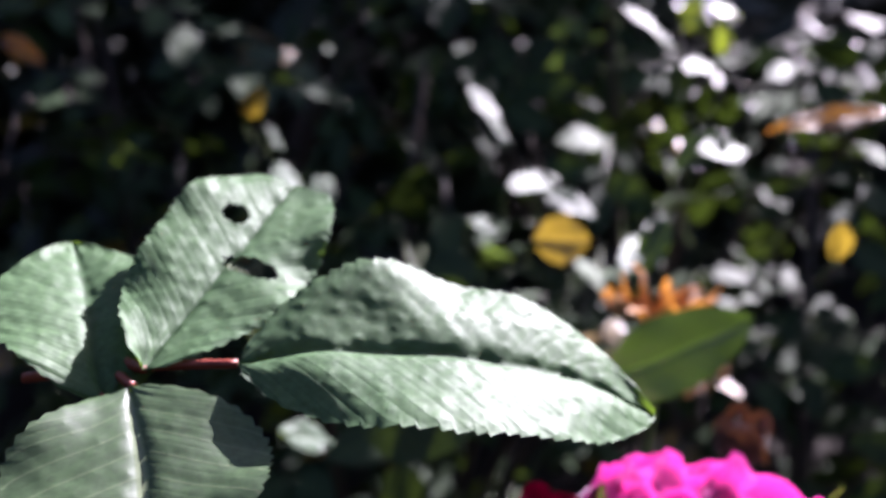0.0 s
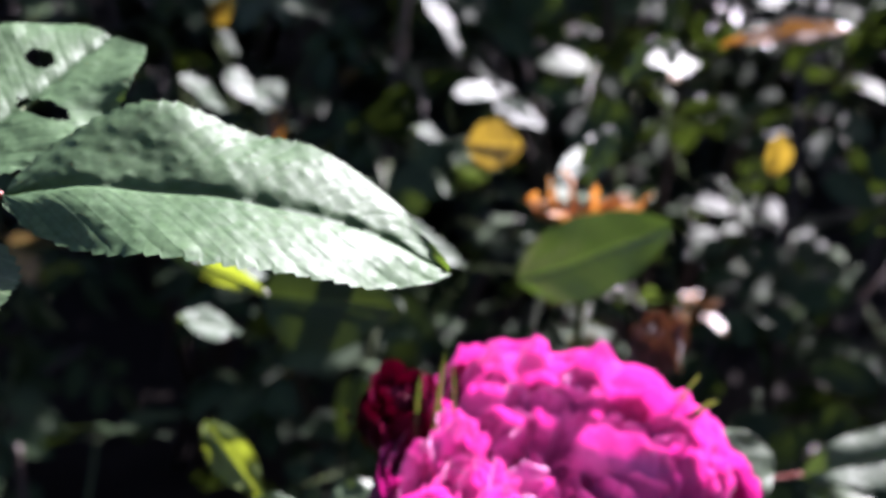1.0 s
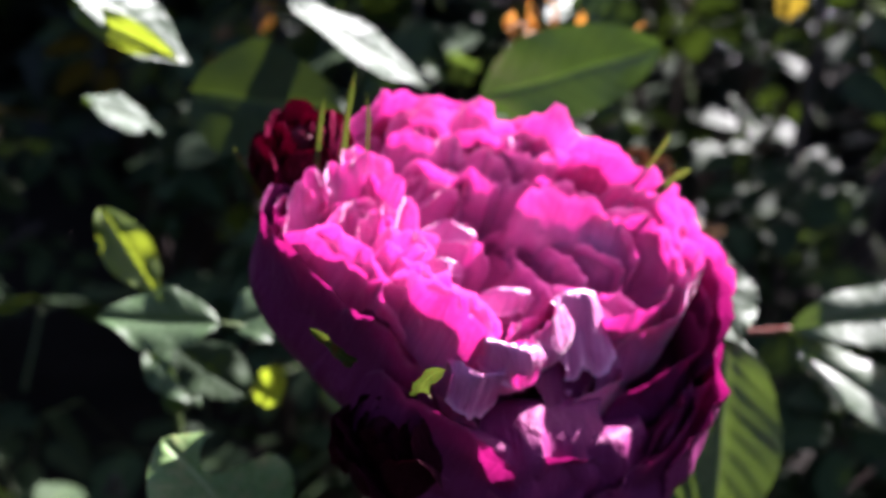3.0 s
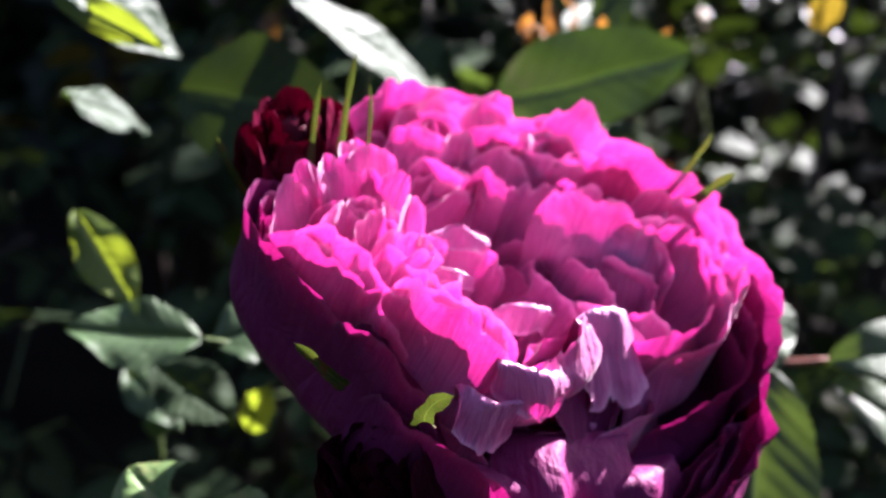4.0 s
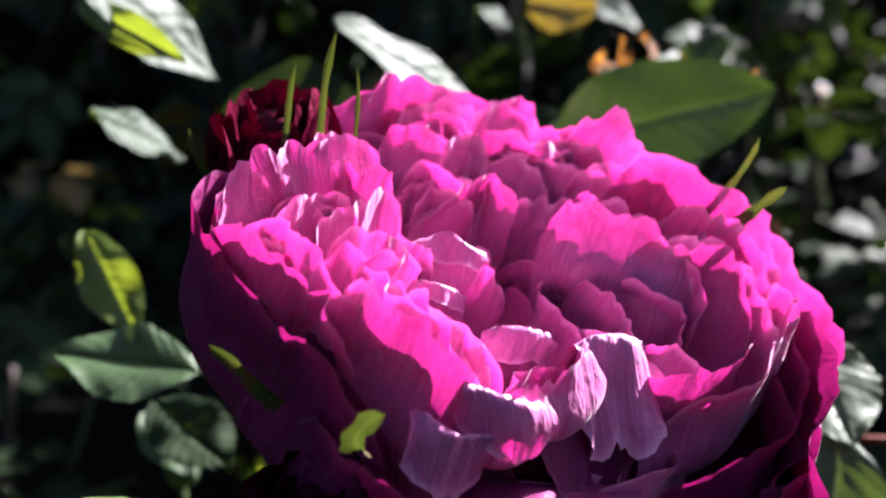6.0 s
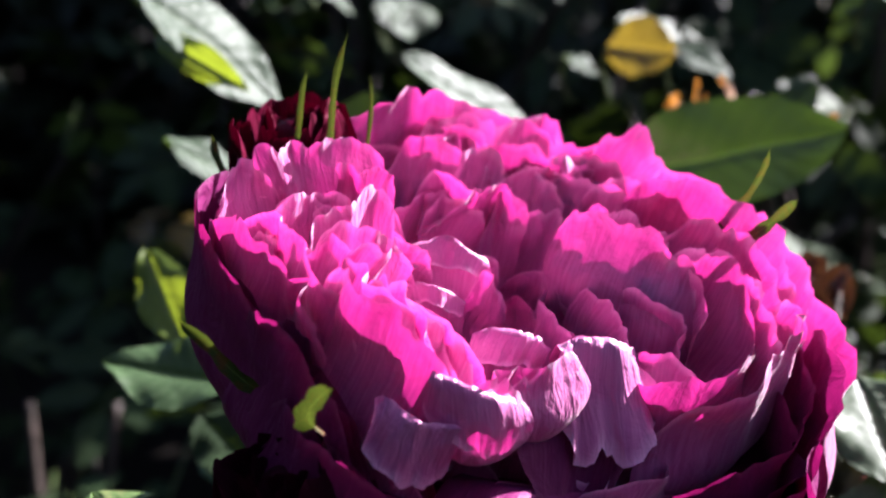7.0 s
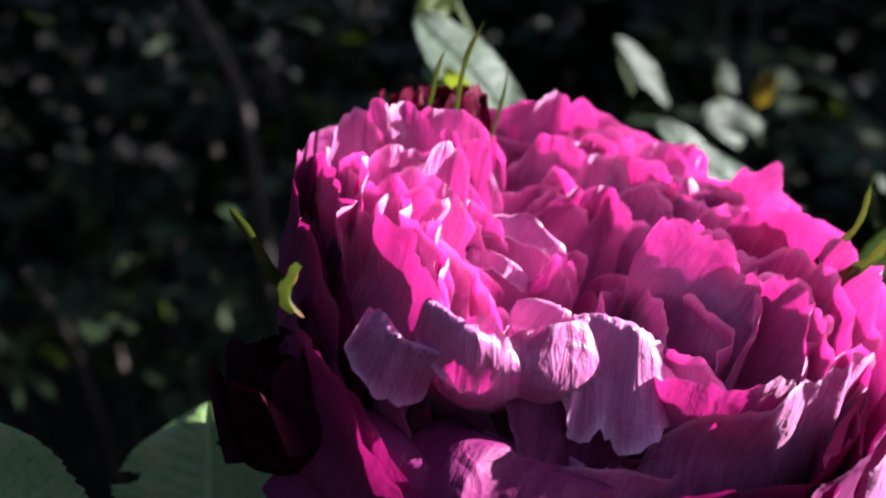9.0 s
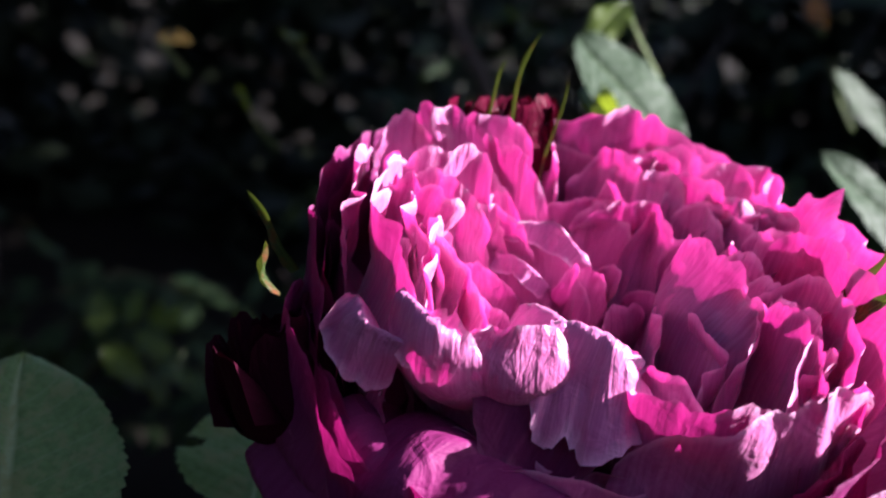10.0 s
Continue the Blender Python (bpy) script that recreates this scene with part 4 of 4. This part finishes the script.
# yellowing leaves and withered bits caught by the sun
for i, (p, q, up, w, m, text) in enumerate((
        ((-0.112, 0.640, 0.590), (-0.102, 0.633, 0.608), (0.2, -0.9, 0.4), 0.014, LEAF_YELLOW, "bright yellow withering leaf"),
        ((0.038, 0.421, 0.600), (0.060, 0.415, 0.603), (0.0, -0.9, 0.5), 0.020, LEAF_YELLOW, "round yellow leaf with brown specks"),
        ((0.161, 0.424, 0.592), (0.159, 0.420, 0.610), (0.1, -0.9, 0.3), 0.012, LEAF_YELLOW, "small yellow leaf with brown specks"),
        ((0.206, 0.505, 0.634), (0.148, 0.494, 0.632), (0.0, -0.5, 0.85), 0.014, LEAF_ORANGE, "long orange autumn leaf"),
        ((0.128, 0.490, 0.626), (0.103, 0.476, 0.616), (0.3, -0.28, 0.91), 0.018, LEAF_SHINE, "glossy rose leaf shining white in the sun"),
        ((0.100, 0.475, 0.592), (0.090, 0.455, 0.574), (0.4, -0.28, 0.86), 0.016, LEAF_SHINE, "glossy rose leaf shining white in the sun"),
        ((-0.235, 0.610, 0.640), (-0.212, 0.598, 0.628), (0.0, -0.9, 0.4), 0.012, LEAF_ORANGE, "small orange autumn leaf among the dark foliage"),
        ((-0.332, 0.362, 0.569), (-0.320, 0.352, 0.573), (0.5, -0.3, 0.8), 0.012, LEAF_LIME, "small yellow-green leaf among the dark foliage"),
        ((-0.415, 0.324, 0.549), (-0.398, 0.334, 0.552), (0.5, -0.3, 0.8), 0.010, LEAF_YELLOW, "small yellow leaf among the dark foliage"),
        ((-0.336, 0.345, 0.530), (-0.326, 0.335, 0.545), (0.5, -0.3, 0.8), 0.007, LEAF_LIME, "small yellow-green leaf among the dark foliage"),
        ((-0.0793, 0.4408, 0.6155), (-0.0640, 0.4726, 0.5947), (0.86, -0.12, 0.5), 0.012, LEAF_SHINE, "narrow glossy rose leaf shining white in the sun"),
        ((-0.0860, 0.5360, 0.6120), (-0.0758, 0.5436, 0.6003), (0.80, -0.14, 0.58), 0.012, LEAF_SHINE, "narrow glossy rose leaf shining white in the sun"),
        ((-0.0800, 0.5240, 0.5900), (-0.0665, 0.5470, 0.5820), (0.80, -0.14, 0.58), 0.020, LEAF_SHINE, "glossy rose leaf shining white in the sun"),
        ((-0.0566, 0.4809, 0.5927), (-0.0474, 0.5227, 0.5936), (0.81, -0.19, 0.56), 0.014, LEAF_SHINE, "glossy rose leaf shining white in the sun"),
        ((0.1128, 0.4719, 0.6213), (0.1415, 0.4982, 0.6208), (0.28, -0.29, 0.91), 0.016, LEAF_SHINE, "glossy rose leaf shining white in the sun"),
        ((0.0924, 0.5899, 0.6661), (0.1246, 0.5820, 0.6479), (0.39, -0.36, 0.85), 0.011, LEAF_SHINE, "narrow glossy rose leaf shining white in the sun"),
        ((0.1251, 0.5782, 0.6356), (0.1463, 0.6022, 0.6369), (0.32, -0.33, 0.89), 0.014, LEAF_SHINE, "glossy rose leaf shining white in the sun"),
        ((0.0311, 0.4785, 0.6021), (0.0600, 0.5162, 0.6002), (0.42, -0.27, 0.87), 0.013, LEAF_SHINE, "glossy rose leaf shining white in the sun"),
        ((0.0778, 0.4429, 0.5785), (0.0966, 0.4863, 0.5833), (0.31, -0.24, 0.92), 0.012, LEAF_SHINE, "glossy rose leaf shining white in the sun"),
        ((0.0140, 0.4742, 0.5873), (0.0310, 0.4836, 0.5816), (0.43, -0.26, 0.86), 0.012, LEAF_SHINE, "small glossy rose leaf shining in the sun"),
        ((0.0139, 0.5401, 0.6346), (0.0353, 0.5172, 0.6132), (0.48, -0.32, 0.82), 0.012, LEAF_SHINE, "narrow grey-green glossy rose leaf"),
        ((0.0480, 0.5000, 0.5940), (0.0730, 0.4900, 0.5880), (0.5, -0.5, 0.7), 0.015, LEAF_SHINE, "glossy rose leaf shining white in the sun"),
        ((-0.062, 0.322, 0.626), (-0.052, 0.303, 0.612), (0.5, -0.5, 0.7), 0.010, LEAF_LIME, "small yellow-green leaf among the dark foliage"))):
    leaf(p, q, up, w, m, text, fold=0.15, droop=0.25, seed=80 + i, nu=14, nv=26, teeth=10, group="leaves among the shrubs", stalk=[(p[0] - 0.002, p[1] + 0.008, p[2] - 0.008), (p[0], p[1] + 0.02, p[2] - 0.02)], stalk_mat=STEM)

withered = empty("withered_rose", (0.083, 0.392, 0.578), "withered rose with curled orange-brown petals", "withered rose")
rnd = random.Random(77)
for i in range(16):
    a = rnd.uniform(0, 6.28)
    d = Vector((math.cos(a), math.sin(a) * 0.7, 0))
    L = rnd.uniform(0.014, 0.024)
    up = Vector((0, 0, 1))
    line = [d * 0.001, d * L * 0.5 + up * 0.002, d * L + up * rnd.uniform(0.004, 0.012), d * L * rnd.uniform(0.7, 1.15) + up * rnd.uniform(0.012, 0.024)]
    part("petal", petal_sheet(line, Vector((math.sin(a), -math.cos(a), 0)), rnd.uniform(0.004, 0.009), wrap=1.2, ruffle=1.2, crumple=1.5, curl=rnd.uniform(-0.5, 0.5), seed=900 + i, nu=8, nv=12, twist=rnd.uniform(-1, 1)), ORANGE_DRY, withered)
part("stem", tube([(0, 0, 0.001), (0.004, 0.01, -0.06), (0.01, 0.05, -0.3), (0.01, 0.06, -0.578)], [0.0016, 0.0017, 0.0025, 0.004], 6), STEM, withered)

cane = empty("old_cane", (-0.20, 0.36, 0.0), "thick dark old rose cane rising at a slant", "cane")
world_part("wood", tube([(-0.20, 0.36, -0.01), (-0.245, 0.315, 0.25), (-0.2987, 0.2724, 0.4899), (-0.3509, 0.241, 0.5745), (-0.42, 0.20, 0.72)], [0.009, 0.0075, 0.006, 0.0055, 0.004], 10, 3, 0.06), CANE, cane)
for k, (p, d) in enumerate((((-0.335, 0.25, 0.55), (0.009, -0.004, 0.004)), ((-0.305, 0.268, 0.505), (-0.008, -0.004, 0.003)), ((-0.27, 0.295, 0.36), (0.009, -0.003, 0.003)))):
    world_part("thorn", tube([p, Vector(p) + Vector(d) * 0.6, Vector(p) + Vector(d) * 1.2], [0.0035, 0.0015, 0.0003], 6), STEM_RED, cane)


# ---- the shrubs behind ----
def leaf_mesh(name, length, width, seed, nu=4, nv=8, **kw):
    bm = leaf_sheet(length, width, fold=0.2, droop=0.35, seed=seed, nu=nu, nv=nv, teeth=9, tooth=0.05, relief=0, **kw)
    me = bpy.data.meshes.new(name)
    bm.to_mesh(me)
    bm.free()
    me.shade_smooth()
    return me


def variant(me, material):
    m = me.copy()
    m.materials.append(material)
    return m


SHEETS = [leaf_mesh("leaflet", 0.046, 0.027, 100 + i, nu=8, nv=14) for i in range(4)]
KINDS = [[variant(s, m) for s in SHEETS] for m in (LEAF, LEAF_SHINE, LEAF_PALE, LEAF_LIME, LEAF_YELLOW, LEAF_ORANGE)]


def shrub(at, height, spread, sprays, seed, weights, label):
    """A rose shrub: canes from one root, with compound leaves of five leaflets along their upper parts."""
    rnd = random.Random(seed)
    e = empty("rose_shrub", at, label, "rose shrub", "rose shrubs behind the flower")
    canes = []
    for i in range(8):
        a = rnd.uniform(0, 6.28)
        out = spread * rnd.uniform(0.35, 1.0)
        hh = height * rnd.uniform(0.7, 1.05)
        pts = [Vector((rnd.uniform(-.03, .03), rnd.uniform(-.03, .03), 0)), Vector((math.cos(a) * out * 0.35, math.sin(a) * out * 0.35, hh * 0.45)), Vector((math.cos(a) * out * 0.75, math.sin(a) * out * 0.75, hh * 0.85)), Vector((math.cos(a) * out, math.sin(a) * out, hh))]
        canes.append(pts)
        part("cane", tube(pts, [0.006, 0.005, 0.0035, 0.002], 6, seed + i, 0.1), STEM if i == 0 and at[0] > 0.15 else CANE, e)
    twigs = []
    for k in range(int(sprays * 1.6)):
        c = rnd.choice(canes)
        f = rnd.uniform(0.25, 1.0) ** 0.8
        j = min(2, int(f * 3))
        p = c[j].lerp(c[j + 1], f * 3 - j) + Vector((rnd.gauss(0, 1), rnd.gauss(0, 1), rnd.gauss(0, 0.7))) * spread * 0.22
        if p.z < 0.02:
            p.z = rnd.uniform(0.02, 0.2)
        yaw = rnd.uniform(0, 6.28)
        tilt = rnd.gauss(-0.15, 0.45)
        d = Vector((math.cos(yaw) * math.cos(tilt), math.sin(yaw) * math.cos(tilt), math.sin(tilt)))
        up = Vector((rnd.gauss(0, 0.45), rnd.gauss(0, 0.45), 1))
        twigs.append((p, d, rnd.uniform(0.05, 0.12)))
        spray = lie(p, p + d, up)
        kind = rnd.choices(KINDS, weights)[0]
        size = rnd.uniform(0.5, 1.0)
        for x, y, turn in ((0, 0, 0), (-0.012, 0.006, 62), (-0.012, -0.006, -62), (-0.036, 0.005, 70), (-0.036, -0.005, -70)):
            ob = new("leaflet", rnd.choice(kind))
            ob.parent = e
            ob.matrix_basis = spray @ Matrix.Translation((x * size * 1.2, y * size, 0)) @ pose(0, 0, 0, rnd.gauss(0, 14), rnd.gauss(0, 12), turn + rnd.gauss(0, 8)) @ Matrix.Scale(size * rnd.uniform(0.8, 1.1), 4)
    # thin shoots and leaf stalks between the canes, too many to tell apart
    co, faces = [], []
    for p, d, ln in twigs:
        a, b, c = p + d * 0.004, p - d * ln * 0.6 - Vector((0, 0, 0.004)), p - d * ln - Vector((0, 0, ln * 0.7))
        s = d.orthogonal().normalized() * 0.0008
        n = d.cross(s).normalized() * 0.0008
        k = len(co)
        for q, g in ((a, 0.7), (b, 1.0), (c, 1.6)):
            co += [q + s * g, q + n * g, q - s * g, q - n * g]
        for r in (0, 4):
            faces += [(k + r + i, k + r + (i + 1) % 4, k + r + 4 + (i + 1) % 4, k + r + 4 + i) for i in range(4)]
    me = bpy.data.meshes.new("twig_tangle")
    me.from_pydata([tuple(c) for c in co], [], faces)
    me.shade_smooth()
    me.materials.append(STEM if seed % 2 else CANE)
    tw = new("twig_tangle", me)
    tw.parent = e
    tagged(tw, "thin brown and green shoots between the leaves", "", "", "stuff")
    return e


PLAIN, SHINY, DARK = (86, 3, 5, 4, 2, 0), (84, 6, 3, 4, 2, 1), (90, 1, 3, 4, 2, 0)
for i, (x, y, hh, sp, n) in enumerate(((0.25, 0.62, 0.56, 0.22, 60), (-0.05, 0.72, 0.58, 0.24, 60), (0.54, 0.84, 0.86, 0.28, 90), (0.2, 1.0, 0.75, 0.28, 60), (-0.25, 1.05, 0.72, 0.28, 60), (-0.45, 0.62, 0.40, 0.24, 45),
                                       (-0.75, 0.95, 0.6, 0.3, 55), (-0.80, 0.36, 0.30, 0.22, 30), (0.30, 0.48, 0.46, 0.13, 24), (-0.17, 0.43, 0.38, 0.16, 24), (0.85, 0.55, 0.6, 0.28, 50))):
    shrub((x, y, 0), hh, sp, n, 70 + i, DARK if i in (0, 2, 8, 10) else SHINY if x > -0.15 else PLAIN if x > -0.3 else DARK, "dense rose shrub with dark glossy green leaves and brown canes")

# ---- soil and the planting farther off ----
bm = bmesh.new()
bmesh.ops.create_grid(bm, x_segments=90, y_segments=90, size=1)
for v in bm.verts:
    r = max(abs(v.co.x), abs(v.co.y))
    k = 1.8 * r + 400 * r**9
    v.co = Vector((v.co.x * k, v.co.y * k, 0.012 * noise.noise(Vector((v.co.x * 30, v.co.y * 30, 0))) - 0.012))
tagged(part("ground", bm, SOIL), "dark bare soil of the flower bed", "ground", kind="structure")


def hedge(name, points, height, depth, count, seed, label):
    """A dense far planting: one mesh of many leaf-sized clumps on a ragged outline."""
    rnd = random.Random(seed)
    me = bpy.data.meshes.new(name)
    co, faces = [], []
    for i in range(count):
        a = rnd.random() * (len(points) - 1)
        j = int(a)
        p = Vector(points[j]).lerp(Vector(points[j + 1]), a - j)
        top = height * (0.8 + 0.35 * noise.noise(Vector((p.x * 1.3, p.y * 1.3, seed))))
        c = Vector((p.x + rnd.gauss(0, depth), p.y + rnd.gauss(0, depth), top * rnd.random()**1.15))
        d = Vector((rnd.gauss(0, 1), rnd.gauss(0, 1), rnd.gauss(-0.2, 0.5))).normalized()
        s = d.cross(Vector((rnd.gauss(0, 0.5), rnd.gauss(0, 0.5), 1))).normalized()
        ln = rnd.uniform(0.08, 0.14)
        k = len(co)
        n = s.cross(d) * ln * 0.12
        co += [c, c + d * ln * 0.5 + s * ln * 0.3 - n, c + d * ln, c + d * ln * 0.5 - s * ln * 0.3 - n, c + d * ln * 0.5 + n * 0.2]
        faces += [(k, k + 1, k + 4), (k + 1, k + 2, k + 4), (k + 2, k + 3, k + 4), (k + 3, k, k + 4)]
    me.from_pydata([tuple(c) for c in co], [], faces)
    me.materials.append(HEDGE)
    ob = new(name, me)
    return tagged(ob, label, "hedge", kind="stuff")


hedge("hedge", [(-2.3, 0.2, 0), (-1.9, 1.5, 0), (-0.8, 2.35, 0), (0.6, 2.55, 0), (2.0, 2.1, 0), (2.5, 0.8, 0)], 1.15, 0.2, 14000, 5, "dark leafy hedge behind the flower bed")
# added blocker that keeps sun off the far left background
hedge("tall_hedge", [(-1.3, 1.9, 0), (-0.4, 1.75, 0), (0.50, 1.65, 0)], 2.3, 0.12, 5200, 7, "added tall dark hedge placed to shade the far corner of the bed")
# added out of view to cut the sky light on the flower
hedge("tall_hedge", [(-2.3, 0.2, 0), (-1.5, -0.9, 0), (0.0, -1.3, 0), (1.5, -0.9, 0), (2.5, 0.8, 0)], 2.1, 0.2, 14000, 6, "added unseen tall dark hedge that cuts sky light in front of the flower bed")
